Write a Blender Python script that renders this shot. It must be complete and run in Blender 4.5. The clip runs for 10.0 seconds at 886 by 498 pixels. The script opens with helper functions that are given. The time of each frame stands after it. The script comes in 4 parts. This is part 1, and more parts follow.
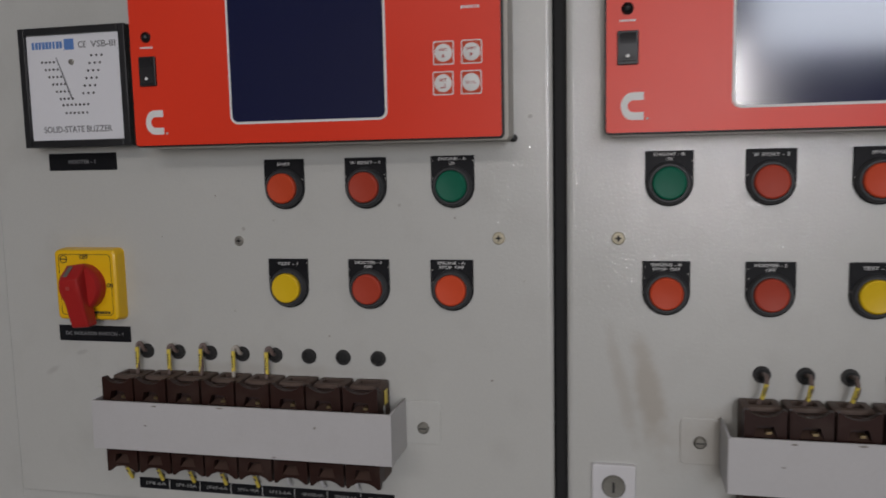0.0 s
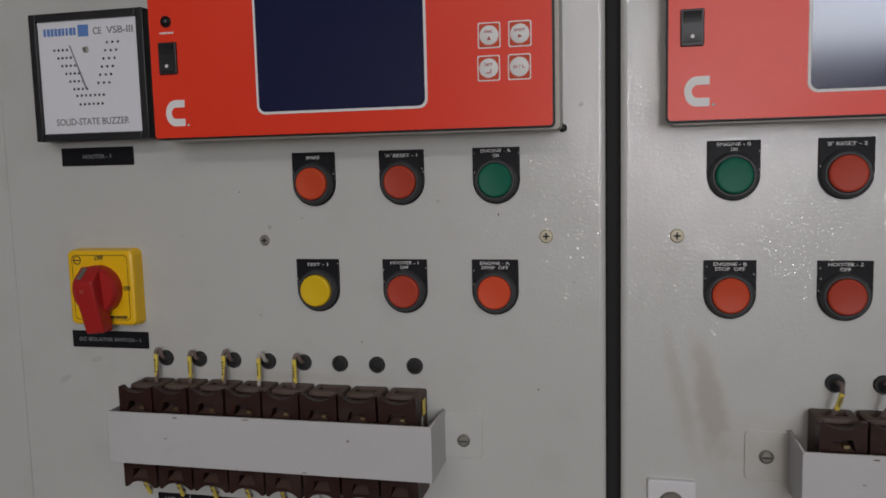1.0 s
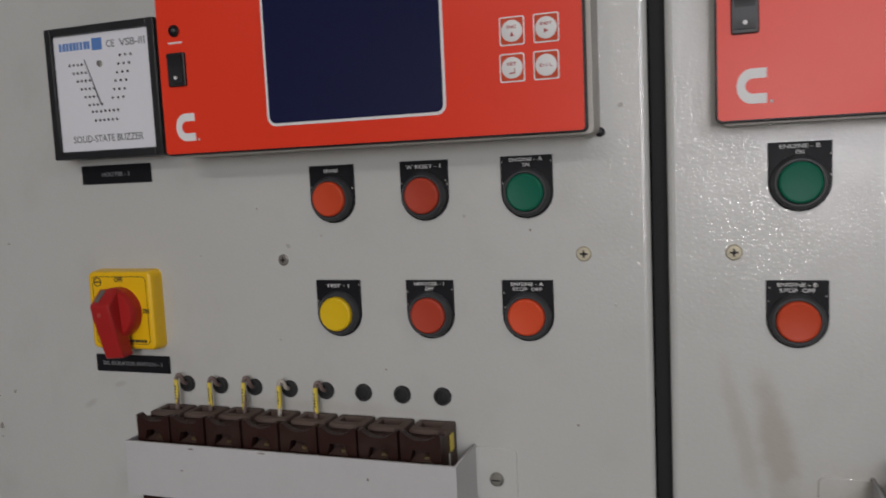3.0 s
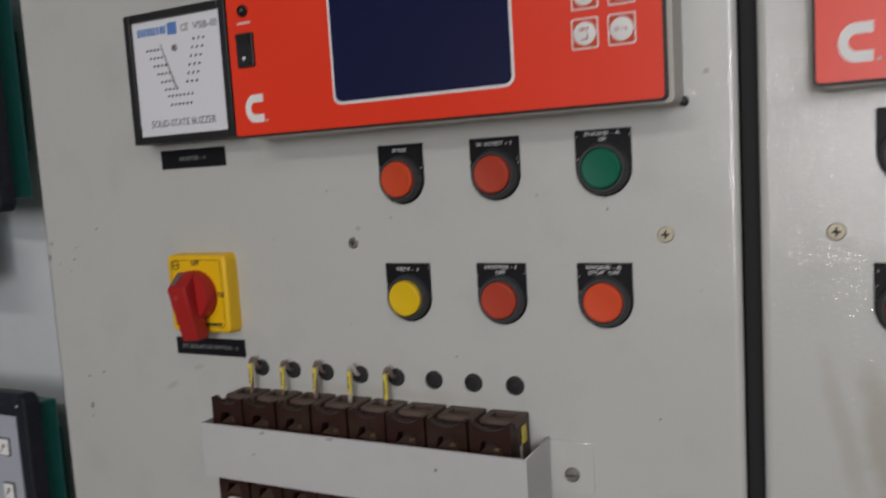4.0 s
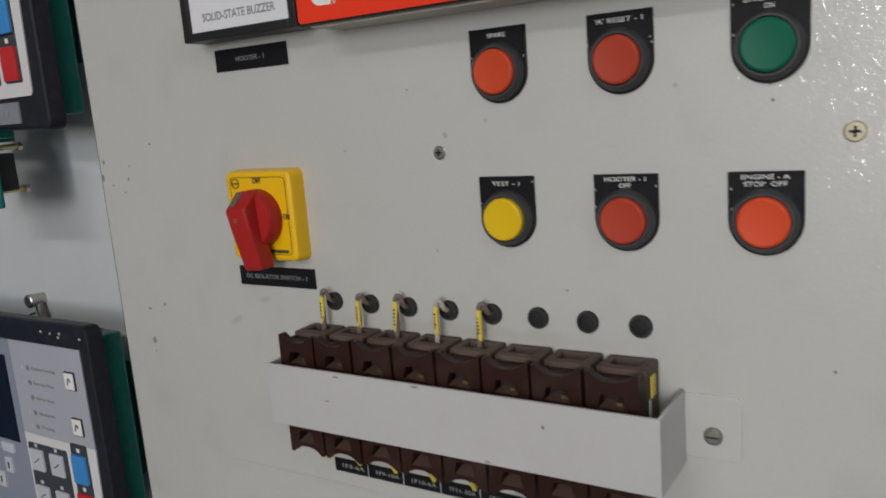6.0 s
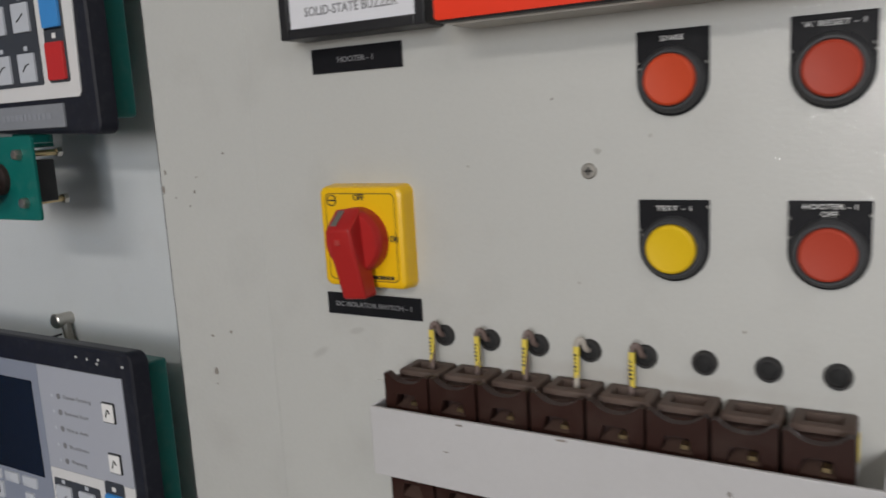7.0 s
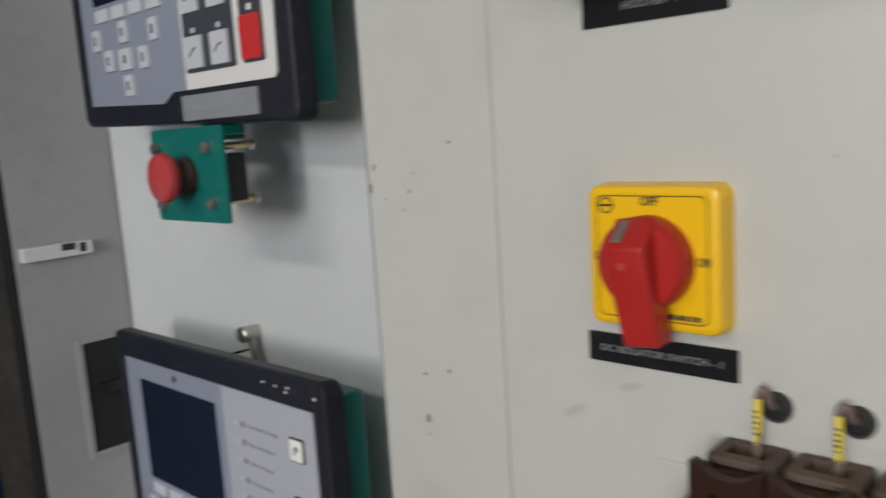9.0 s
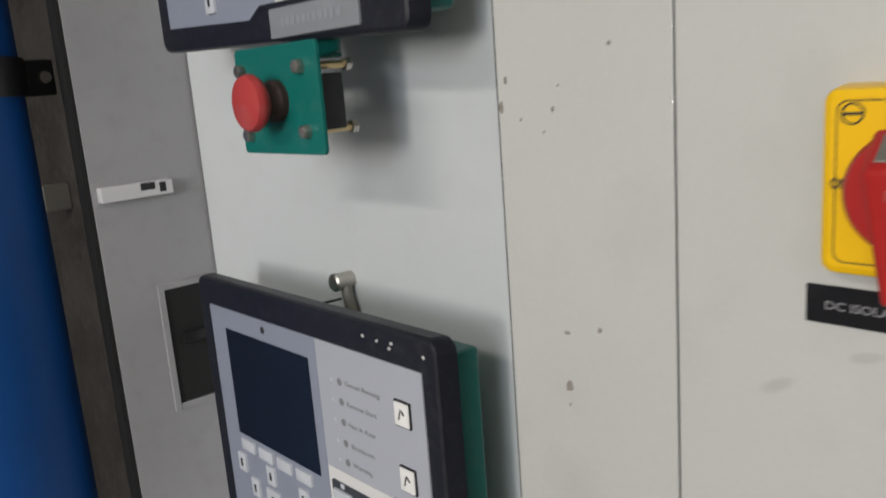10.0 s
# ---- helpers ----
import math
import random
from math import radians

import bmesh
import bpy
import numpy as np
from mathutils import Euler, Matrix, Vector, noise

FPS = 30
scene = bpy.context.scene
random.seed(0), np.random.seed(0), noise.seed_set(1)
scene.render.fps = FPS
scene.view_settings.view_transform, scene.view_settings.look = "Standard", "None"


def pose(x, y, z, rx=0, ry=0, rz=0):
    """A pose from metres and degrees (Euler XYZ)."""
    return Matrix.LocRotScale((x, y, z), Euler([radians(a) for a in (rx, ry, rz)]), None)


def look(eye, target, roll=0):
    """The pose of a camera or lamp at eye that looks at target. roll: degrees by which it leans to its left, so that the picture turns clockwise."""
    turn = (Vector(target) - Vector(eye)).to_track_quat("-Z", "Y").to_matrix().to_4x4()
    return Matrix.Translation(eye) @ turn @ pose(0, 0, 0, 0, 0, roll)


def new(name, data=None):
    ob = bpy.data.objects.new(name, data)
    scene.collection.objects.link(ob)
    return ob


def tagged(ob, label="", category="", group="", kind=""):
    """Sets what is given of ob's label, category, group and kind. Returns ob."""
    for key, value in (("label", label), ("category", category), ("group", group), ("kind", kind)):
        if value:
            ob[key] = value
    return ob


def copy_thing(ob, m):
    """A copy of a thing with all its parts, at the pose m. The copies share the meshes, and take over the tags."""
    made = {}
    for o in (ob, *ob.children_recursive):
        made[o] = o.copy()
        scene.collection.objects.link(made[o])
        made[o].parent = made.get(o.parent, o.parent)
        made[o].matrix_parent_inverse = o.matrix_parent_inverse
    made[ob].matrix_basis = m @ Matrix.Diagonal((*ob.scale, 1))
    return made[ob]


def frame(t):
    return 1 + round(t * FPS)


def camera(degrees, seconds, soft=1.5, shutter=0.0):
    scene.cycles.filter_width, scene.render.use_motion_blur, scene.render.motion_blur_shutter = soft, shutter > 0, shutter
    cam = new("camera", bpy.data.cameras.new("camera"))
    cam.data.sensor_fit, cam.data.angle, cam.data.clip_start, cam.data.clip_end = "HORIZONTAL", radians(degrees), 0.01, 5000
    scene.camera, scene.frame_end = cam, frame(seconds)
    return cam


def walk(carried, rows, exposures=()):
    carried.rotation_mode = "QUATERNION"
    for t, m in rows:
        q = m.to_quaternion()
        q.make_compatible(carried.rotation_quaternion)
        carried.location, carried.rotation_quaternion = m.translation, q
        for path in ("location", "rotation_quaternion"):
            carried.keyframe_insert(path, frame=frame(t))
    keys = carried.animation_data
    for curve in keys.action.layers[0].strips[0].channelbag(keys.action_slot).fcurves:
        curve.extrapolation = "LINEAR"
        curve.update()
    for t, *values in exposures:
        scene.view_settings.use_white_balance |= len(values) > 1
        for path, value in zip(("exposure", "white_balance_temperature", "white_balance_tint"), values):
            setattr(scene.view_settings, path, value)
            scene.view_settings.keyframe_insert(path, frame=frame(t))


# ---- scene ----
cam = camera(58.3, 10.0, soft=1.7, shutter=0.7)
PATH = [
    (0, (-0.013, 0.015, 1.502), (-0.444, 1.956, 1.281), -1.2),
    (0.5, (-0.033, 0.031, 1.497), (-0.478, 1.969, 1.276), -1.5),
    (1, (-0.045, 0.047, 1.496), (-0.487, 1.986, 1.282), -1.4),
    (1.5, (-0.048, 0.061, 1.493), (-0.493, 1.999, 1.272), -1.7),
    (2, (-0.043, 0.073, 1.49), (-0.485, 2.013, 1.291), -1.8),
    (2.2, (-0.031, 0.079, 1.5), (-0.511, 2.006, 1.262), -2.0),
    (3.5, (-0.019, 0.116, 1.5), (-0.775, 1.959, 1.32), -3.1),
    (4, (-0.013, 0.129, 1.491), (-0.901, 1.909, 1.284), -3.5),
    (4.5, (-0.016, 0.145, 1.474), (-0.984, 1.871, 1.183), -4.2),
    (5, (-0.033, 0.165, 1.463), (-1.014, 1.877, 1.136), -4.2),
    (5.5, (-0.057, 0.182, 1.462), (-1.053, 1.883, 1.123), -4.2),
    (5.7, (-0.054, 0.192, 1.47), (-1.117, 1.846, 1.099), -4.8),
    (7, (-0.158, 0.203, 1.476), (-1.166, 1.898, 1.141), -3.2),
    (7.5, (-0.188, 0.214, 1.471), (-1.201, 1.906, 1.135), -3.0),
    (8, (-0.215, 0.227, 1.47), (-1.234, 1.913, 1.128), -3.1),
    (8.5, (-0.241, 0.253, 1.46), (-1.384, 1.865, 1.15), -2.9),
    (9, (-0.266, 0.274, 1.467), (-1.609, 1.725, 1.164), -3.7),
    (9.5, (-0.301, 0.29, 1.46), (-1.751, 1.624, 1.113), -4.5),
    (10, (-0.336, 0.302, 1.452), (-1.791, 1.608, 1.033), -4.4),
]
EXPOSURES = [(0, -1.10, 6300, 15), (2.2, -1.00, 6310, 15), (3.5, -0.82, 6320, 14), (5.5, -0.58, 6360, 12), (7.5, -0.35, 6390, 12), (9, -0.15, 6450, 11), (10, 0.02, 6540, 11)]
walk(cam, [(t, look(eye, target, roll)) for t, eye, target, roll in PATH], EXPOSURES)

# ---- light ----
world = bpy.data.worlds.new("sky")
scene.world = world
world.use_nodes = True
wn = world.node_tree
sky = wn.nodes.new("ShaderNodeTexSky")
sky.sky_type, sky.sun_disc, sky.sun_elevation, sky.sun_rotation = "NISHITA", False, radians(35), radians(200)
wn.links.new(sky.outputs[0], wn.nodes["Background"].inputs[0])
wn.nodes["Background"].inputs[1].default_value = 0.12


def area_lamp(name, eye, target, w, h, watts, colour):
    data = bpy.data.lights.new(name, "AREA")
    data.shape, data.size, data.size_y, data.energy, data.color = "RECTANGLE", w, h, watts, colour
    ob = new(name, data)
    ob.matrix_world = look(eye, target)
    return ob


area_lamp("tube_light", (-0.50, -1.75, 2.64), (-0.50, -1.55, 0), 1.2, 0.30, 29, (1.0, 0.95, 0.88))
area_lamp("tube_light", (1.20, -1.10, 2.66), (1.20, -1.05, 0), 1.2, 0.30, 11, (1.0, 0.93, 0.84))
area_lamp("window_daylight", (1.05, -2.96, 2.28), (1.05, 0, 2.28), 0.90, 0.62, 34, (0.88, 0.94, 1.0))
area_lamp("window_daylight", (0.36, -2.96, 1.70), (0.36, 0, 1.70), 0.36, 0.60, 41, (1.0, 0.97, 0.93))


# ---- materials ----
def paint(name, col, rough=0.5, metal=0.0, vary=0.08, big=6.0, fine=300.0, bump=0.1, depth=0.0004, coat=0.0, dirt=None, dirt_amount=0.0, spread=0.0, spec=0.5):
    """Principled surface: broad and fine colour changes, uneven gloss and a fine relief."""
    m = bpy.data.materials.new(name)
    m.use_nodes = True
    n, l = m.node_tree.nodes, m.node_tree.links
    bsdf = n["Principled BSDF"]
    geo = n.new("ShaderNodeNewGeometry")
    broad, small = n.new("ShaderNodeTexNoise"), n.new("ShaderNodeTexNoise")
    broad.inputs["Scale"].default_value, broad.inputs["Detail"].default_value = big, 5
    small.inputs["Scale"].default_value, small.inputs["Detail"].default_value = fine, 2
    for t in (broad, small):
        l.new(geo.outputs["Position"], t.inputs["Vector"])
    add = n.new("ShaderNodeMath")
    add.operation = "MULTIPLY_ADD"
    l.new(small.outputs[0], add.inputs[0])
    add.inputs[1].default_value = 0.35
    l.new(broad.outputs[0], add.inputs[2])
    ramp = n.new("ShaderNodeMapRange")
    ramp.inputs[1].default_value, ramp.inputs[2].default_value = 0.4, 0.95
    ramp.inputs[3].default_value, ramp.inputs[4].default_value = 1 - vary, 1 + vary
    l.new(add.outputs[0], ramp.inputs[0])
    mul = n.new("ShaderNodeMixRGB")
    mul.blend_type = "MULTIPLY"
    mul.inputs[0].default_value = 1
    mul.inputs[1].default_value = (*col, 1)
    l.new(ramp.outputs[0], mul.inputs[2])
    out = mul.outputs[0]
    if spread:
        info = n.new("ShaderNodeObjectInfo")
        vary_by = n.new("ShaderNodeMapRange")
        vary_by.inputs[3].default_value, vary_by.inputs[4].default_value = 1 - spread, 1 + spread
        l.new(info.outputs["Random"], vary_by.inputs[0])
        mul2 = n.new("ShaderNodeMixRGB")
        mul2.blend_type = "MULTIPLY"
        mul2.inputs[0].default_value = 1
        l.new(out, mul2.inputs[1])
        l.new(vary_by.outputs[0], mul2.inputs[2])
        out = mul2.outputs[0]
    if dirt:
        spots = n.new("ShaderNodeTexNoise")
        spots.inputs["Scale"].default_value, spots.inputs["Detail"].default_value = big * 7, 8
        l.new(geo.outputs["Position"], spots.inputs["Vector"])
        mask = n.new("ShaderNodeMapRange")
        mask.inputs[1].default_value, mask.inputs[2].default_value, mask.inputs[4].default_value = 0.52, 0.75, dirt_amount
        l.new(spots.outputs[0], mask.inputs[0])
        mix = n.new("ShaderNodeMixRGB")
        l.new(mask.outputs[0], mix.inputs[0])
        l.new(out, mix.inputs[1])
        mix.inputs[2].default_value = (*dirt, 1)
        out = mix.outputs[0]
    l.new(out, bsdf.inputs["Base Color"])
    gloss = n.new("ShaderNodeMapRange")
    gloss.inputs[3].default_value, gloss.inputs[4].default_value = max(rough - 0.08, 0.03), min(rough + 0.1, 1)
    l.new(broad.outputs[0], gloss.inputs[0])
    l.new(gloss.outputs[0], bsdf.inputs["Roughness"])
    bsdf.inputs["Metallic"].default_value = metal
    bsdf.inputs["Specular IOR Level"].default_value = spec
    bsdf.inputs["Coat Weight"].default_value = coat
    bsdf.inputs["Coat Roughness"].default_value = 0.15
    if bump:
        b = n.new("ShaderNodeBump")
        b.inputs["Strength"].default_value, b.inputs["Distance"].default_value = bump, depth
        l.new(small.outputs[0], b.inputs["Height"])
        l.new(b.outputs[0], bsdf.inputs["Normal"])
    return m


def mirror_glass(m, level):
    m.node_tree.nodes["Principled BSDF"].inputs["Specular IOR Level"].default_value = level
    return m


def smear(m, centre, lean, half_w, half_h, colour, amount):
    """A rubbed, streaky stain of its own shape on a painted door."""
    n, l = m.node_tree.nodes, m.node_tree.links
    bsdf = n["Principled BSDF"]
    before = bsdf.inputs["Base Color"].links[0].from_socket
    geo = n.new("ShaderNodeNewGeometry")
    warp = n.new("ShaderNodeTexNoise")
    warp.inputs["Scale"].default_value = 60
    l.new(geo.outputs["Position"], warp.inputs["Vector"])
    mapping = n.new("ShaderNodeMapping")
    mapping.vector_type = "TEXTURE"
    mapping.inputs["Location"].default_value = centre
    mapping.inputs["Rotation"].default_value = (0, radians(lean), 0)
    mapping.inputs["Scale"].default_value = (half_w, 1, half_h)
    l.new(geo.outputs["Position"], mapping.inputs["Vector"])
    length = n.new("ShaderNodeVectorMath")
    length.operation = "LENGTH"
    l.new(mapping.outputs[0], length.inputs[0])
    shift = n.new("ShaderNodeMath")
    shift.operation = "MULTIPLY_ADD"
    l.new(warp.outputs[0], shift.inputs[0])
    shift.inputs[1].default_value = 1.1
    l.new(length.outputs["Value"], shift.inputs[2])
    mask = n.new("ShaderNodeMapRange")
    mask.interpolation_type = "SMOOTHSTEP"
    mask.inputs[1].default_value, mask.inputs[2].default_value = 0.8, 1.6
    mask.inputs[3].default_value, mask.inputs[4].default_value = amount, 0
    l.new(shift.outputs[0], mask.inputs[0])
    mix = n.new("ShaderNodeMixRGB")
    l.new(mask.outputs[0], mix.inputs[0])
    l.new(before, mix.inputs[1])
    mix.inputs[2].default_value = (*colour, 1)
    l.new(mix.outputs[0], bsdf.inputs["Base Color"])
    return m


def orange_peel(m, weight, gloss, scale, strength):
    """A clear, rippled skin over the paint."""
    n, l = m.node_tree.nodes, m.node_tree.links
    bsdf = n["Principled BSDF"]
    geo, ripple, b = n.new("ShaderNodeNewGeometry"), n.new("ShaderNodeTexNoise"), n.new("ShaderNodeBump")
    ripple.inputs["Scale"].default_value, ripple.inputs["Detail"].default_value = scale, 1
    dimple, both = n.new("ShaderNodeTexVoronoi"), n.new("ShaderNodeMath")
    dimple.feature = "SMOOTH_F1"
    dimple.inputs["Scale"].default_value, dimple.inputs["Smoothness"].default_value = scale * 1.25, 0.6
    both.operation = "MULTIPLY_ADD"
    both.inputs[1].default_value = 0.35
    for tex in (ripple, dimple):
        l.new(geo.outputs["Position"], tex.inputs["Vector"])
    l.new(dimple.outputs["Distance"], both.inputs[0])
    l.new(ripple.outputs[0], both.inputs[2])
    b.inputs["Strength"].default_value, b.inputs["Distance"].default_value = strength, 0.0008
    l.new(both.outputs[0], b.inputs["Height"])
    l.new(b.outputs[0], bsdf.inputs["Coat Normal"])
    bsdf.inputs["Coat Weight"].default_value, bsdf.inputs["Coat Roughness"].default_value = weight, gloss
    return m


DOOR_PAINT = paint("door_paint", (0.54, 0.54, 0.51), 0.40, vary=0.05, big=4, fine=480, bump=0.10, depth=0.0006, dirt=(0.40, 0.39, 0.36), dirt_amount=0.26, spec=0.9)
orange_peel(DOOR_PAINT, 0.75, 0.06, 480, 0.42)
smear(DOOR_PAINT, (-0.010, 0.546, 1.350), -12, 0.007, 0.050, (0.34, 0.29, 0.23), 0.35)
smear(DOOR_PAINT, (0.008, 0.546, 1.342), -11, 0.012, 0.055, (0.33, 0.27, 0.20), 0.5)
smear(DOOR_PAINT, (-0.447, 0.546, 1.345), 60, 0.003, 0.009, (0.36, 0.35, 0.33), 0.5)
smear(DOOR_PAINT, (-0.420, 0.546, 1.360), 75, 0.002, 0.006, (0.36, 0.35, 0.33), 0.45)
smear(DOOR_PAINT, (-0.275, 0.546, 1.352), 90, 0.006, 0.110, (0.40, 0.37, 0.33), 0.35)
smear(DOOR_PAINT, (0.045, 0.546, 1.315), 0, 0.030, 0.030, (0.40, 0.35, 0.29), 0.35)
smear(DOOR_PAINT, (-0.185, 0.546, 1.522), 90, 0.006, 0.10, (0.45, 0.40, 0.33), 0.25)
BAND_PAINT = paint("bracket_paint", (0.52, 0.51, 0.51), 0.45, vary=0.04, big=8, fine=400, bump=0.12, dirt=(0.4, 0.38, 0.36), dirt_amount=0.1)
BACK_PAINT = paint("mounting_panel_paint", (0.60, 0.625, 0.63), 0.42, vary=0.04, big=5, fine=400, bump=0.12, dirt=(0.45, 0.45, 0.43), dirt_amount=0.12)
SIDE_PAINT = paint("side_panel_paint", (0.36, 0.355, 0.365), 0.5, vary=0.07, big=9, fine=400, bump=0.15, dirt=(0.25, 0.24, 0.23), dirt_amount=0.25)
RUBBER = paint("black_rubber", (0.012, 0.012, 0.012), 0.75, vary=0.2, fine=500, bump=0.2)
GROMMET = paint("grommet_rubber", (0.022, 0.021, 0.021), 0.6, vary=0.2, fine=700, bump=0.15, dirt=(0.08, 0.075, 0.07), dirt_amount=0.5)
RED_FACE = paint("red_overlay", (0.84, 0.046, 0.015), 0.34, vary=0.04, fine=900, bump=0.05, depth=0.0002, spec=0.4)
BLACK_EDGE = paint("black_plastic", (0.014, 0.014, 0.016), 0.4, vary=0.15, fine=800, bump=0.1, dirt=(0.06, 0.055, 0.05), dirt_amount=0.25)
GREY_CASE = paint("grey_case", (0.47, 0.44, 0.39), 0.45, vary=0.08, fine=500)
LCD = mirror_glass(paint("dark_blue_screen", (0.010, 0.013, 0.055), 0.09, vary=0.05, bump=0), 0.8)
LCD_GREY = paint("dark_grey_screen", (0.012, 0.015, 0.022), 0.10, vary=0.05, bump=0)
WHITE_INK = paint("white_ink", (0.80, 0.79, 0.77), 0.5, vary=0.03, bump=0)
PALE_INK = paint("worn_white_ink", (0.50, 0.50, 0.48), 0.6, vary=0.25, fine=1500, bump=0)
LABEL_INK = paint("dulled_white_ink", (0.34, 0.34, 0.33), 0.6, vary=0.25, fine=1500, bump=0)
WORN_INK = paint("faded_ink", (0.20, 0.20, 0.205), 0.6, vary=0.25, fine=1500, bump=0)
BLACK_INK = paint("black_ink", (0.02, 0.02, 0.02), 0.6, vary=0.1, bump=0)
GREY_INK = paint("grey_ink", (0.20, 0.20, 0.21), 0.6, vary=0.1, bump=0)
BLUE_INK = paint("blue_ink", (0.10, 0.22, 0.52), 0.5, vary=0.1, bump=0)
RED_INK = paint("dark_red_ink", (0.42, 0.05, 0.04), 0.5, vary=0.1, bump=0)
PAPER = paint("white_card", (0.74, 0.74, 0.77), 0.45, vary=0.03, bump=0.05)
PLATE_BLACK = paint("legend_plate_black", (0.010, 0.010, 0.012), 0.45, vary=0.2, fine=900, bump=0.08, dirt=(0.07, 0.07, 0.07), dirt_amount=0.18, spec=0.15)
BEZEL = paint("button_bezel", (0.048, 0.049, 0.052), 0.42, vary=0.15, fine=900, spec=0.3)
CAP_DULL = paint("dull_red_button_cap", (0.42, 0.050, 0.024), 0.45, vary=0.06, fine=900, bump=0.06, spread=0.06, spec=0.25)
CAP_RED = paint("red_button_cap", (0.62, 0.070, 0.022), 0.45, vary=0.06, fine=900, bump=0.06, spread=0.09, spec=0.25)
STOP_RED = paint("faded_red_plastic", (0.42, 0.045, 0.045), 0.5, vary=0.08, fine=500, dirt=(0.40, 0.20, 0.18), dirt_amount=0.3, spec=0.3)
CAP_GREEN = paint("green_button_cap", (0.002, 0.12, 0.068), 0.45, vary=0.06, fine=900, bump=0.06, spread=0.08, spec=0.25)
CAP_YELLOW = paint("yellow_button_cap", (0.72, 0.47, 0.01), 0.36, vary=0.05, fine=900, bump=0.06, spread=0.05, spec=0.25)
SWITCH_YELLOW = paint("yellow_switch_plate", (0.85, 0.50, 0.002), 0.40, vary=0.03, fine=700, bump=0.06, coat=0.3, spec=0.35)
SWITCH_RED = paint("red_switch_handle", (0.40, 0.018, 0.016), 0.42, vary=0.05, fine=600, bump=0.06, coat=0.2, spec=0.3)
BAKELITE = paint("brown_bakelite", (0.028, 0.010, 0.007), 0.42, vary=0.15, fine=500, bump=0.12, dirt=(0.15, 0.12, 0.10), dirt_amount=0.14, spread=0.1, spec=0.3)
BAKELITE_TOP = paint("dusty_bakelite", (0.10, 0.068, 0.054), 0.6, vary=0.15, fine=500, bump=0.15, dirt=(0.20, 0.17, 0.15), dirt_amount=0.3, spread=0.1, spec=0.3)
# paler copy of the bakelite: light on the upward-facing sills, put into the colour
BAKELITE_LIT = paint("lit_bakelite", (0.095, 0.058, 0.046), 0.5, vary=0.15, fine=500, bump=0.12, spec=0.3)
BRASS = paint("brass", (0.62, 0.48, 0.26), 0.35, metal=1.0, vary=0.15, fine=700)
ZINC = paint("yellow_zinc", (0.50, 0.45, 0.33), 0.5, metal=0.5, vary=0.15, fine=900, dirt=(0.2, 0.17, 0.12), dirt_amount=0.4)
STEEL = paint("zinc_steel", (0.50, 0.48, 0.44), 0.36, metal=1.0, vary=0.2, fine=700, dirt=(0.16, 0.14, 0.12), dirt_amount=0.5)
DULL_STEEL = paint("dull_steel", (0.26, 0.25, 0.22), 0.5, metal=0.7, vary=0.2, fine=700)
WIRE = paint("grey_brown_wire", (0.16, 0.115, 0.10), 0.5, vary=0.15, fine=500)
PALE_WIRE = paint("pale_wire", (0.42, 0.38, 0.33), 0.5, vary=0.15, fine=500)
TAG_YELLOW = paint("yellow_wire_marker", (0.74, 0.58, 0.08), 0.45, vary=0.06)
GREEN_CASE = paint("green_painted_case", (0.003, 0.140, 0.118), 0.42, vary=0.06, big=15, fine=400, bump=0.12, dirt=(0.10, 0.20, 0.17), dirt_amount=0.2, spec=0.35)
DUSTY = paint("dusty_top", (0.17, 0.19, 0.19), 0.85, vary=0.25, big=30, fine=500, dirt=(0.05, 0.12, 0.11), dirt_amount=0.7)
FACE_GREY = paint("blue_grey_face", (0.255, 0.28, 0.345), 0.42, vary=0.03, fine=700, bump=0.06)
FACE_LIGHT = paint("light_grey_face", (0.41, 0.425, 0.475), 0.42, vary=0.03, fine=700, bump=0.06)
FACE_WHITE = paint("white_face", (0.70, 0.69, 0.68), 0.42, vary=0.03, fine=700, bump=0.06)
PLAQUE = paint("brushed_grey", (0.24, 0.25, 0.27), 0.38, vary=0.12, fine=600, dirt=(0.35, 0.36, 0.38), dirt_amount=0.3)
PLAQUE_INK = paint("plaque_ink", (0.27, 0.28, 0.31), 0.4, vary=0.12, fine=600)
KEY_GREY = paint("grey_key", (0.52, 0.54, 0.58), 0.42, vary=0.05, fine=700)
KEY_DARK = paint("slate_key_field", (0.045, 0.05, 0.06), 0.45, vary=0.08, fine=700)
COLLAR = paint("dark_brown_collar", (0.05, 0.03, 0.027), 0.5, vary=0.2, fine=500, spec=0.3)
KEY_RED = paint("red_key", (0.55, 0.025, 0.025), 0.42, vary=0.05)
KEY_BLUE = paint("blue_key", (0.05, 0.26, 0.62), 0.42, vary=0.05)
NAVY_BEZEL = paint("navy_black_bezel", (0.013, 0.014, 0.021), 0.40, vary=0.12, big=25, fine=500, bump=0.1, dirt=(0.10, 0.10, 0.105), dirt_amount=0.15, spec=0.4)
PIPE_BLUE = paint("blue_pipe_paint", (0.002, 0.075, 0.30), 0.5, vary=0.1, big=8, fine=300, bump=0.15, spec=0.3)
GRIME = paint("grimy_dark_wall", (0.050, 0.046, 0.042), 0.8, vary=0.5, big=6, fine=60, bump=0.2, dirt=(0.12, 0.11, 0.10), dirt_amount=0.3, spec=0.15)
PLASTIC_WHITE = paint("white_plastic", (0.68, 0.67, 0.68), 0.4, vary=0.04)
CHIP_DARK = paint("bare_chip", (0.24, 0.215, 0.19), 0.8, vary=0.4, fine=1500, bump=0.3)
CHIP_PALE = paint("pale_chip", (0.42, 0.41, 0.38), 0.8, vary=0.2, fine=1500)
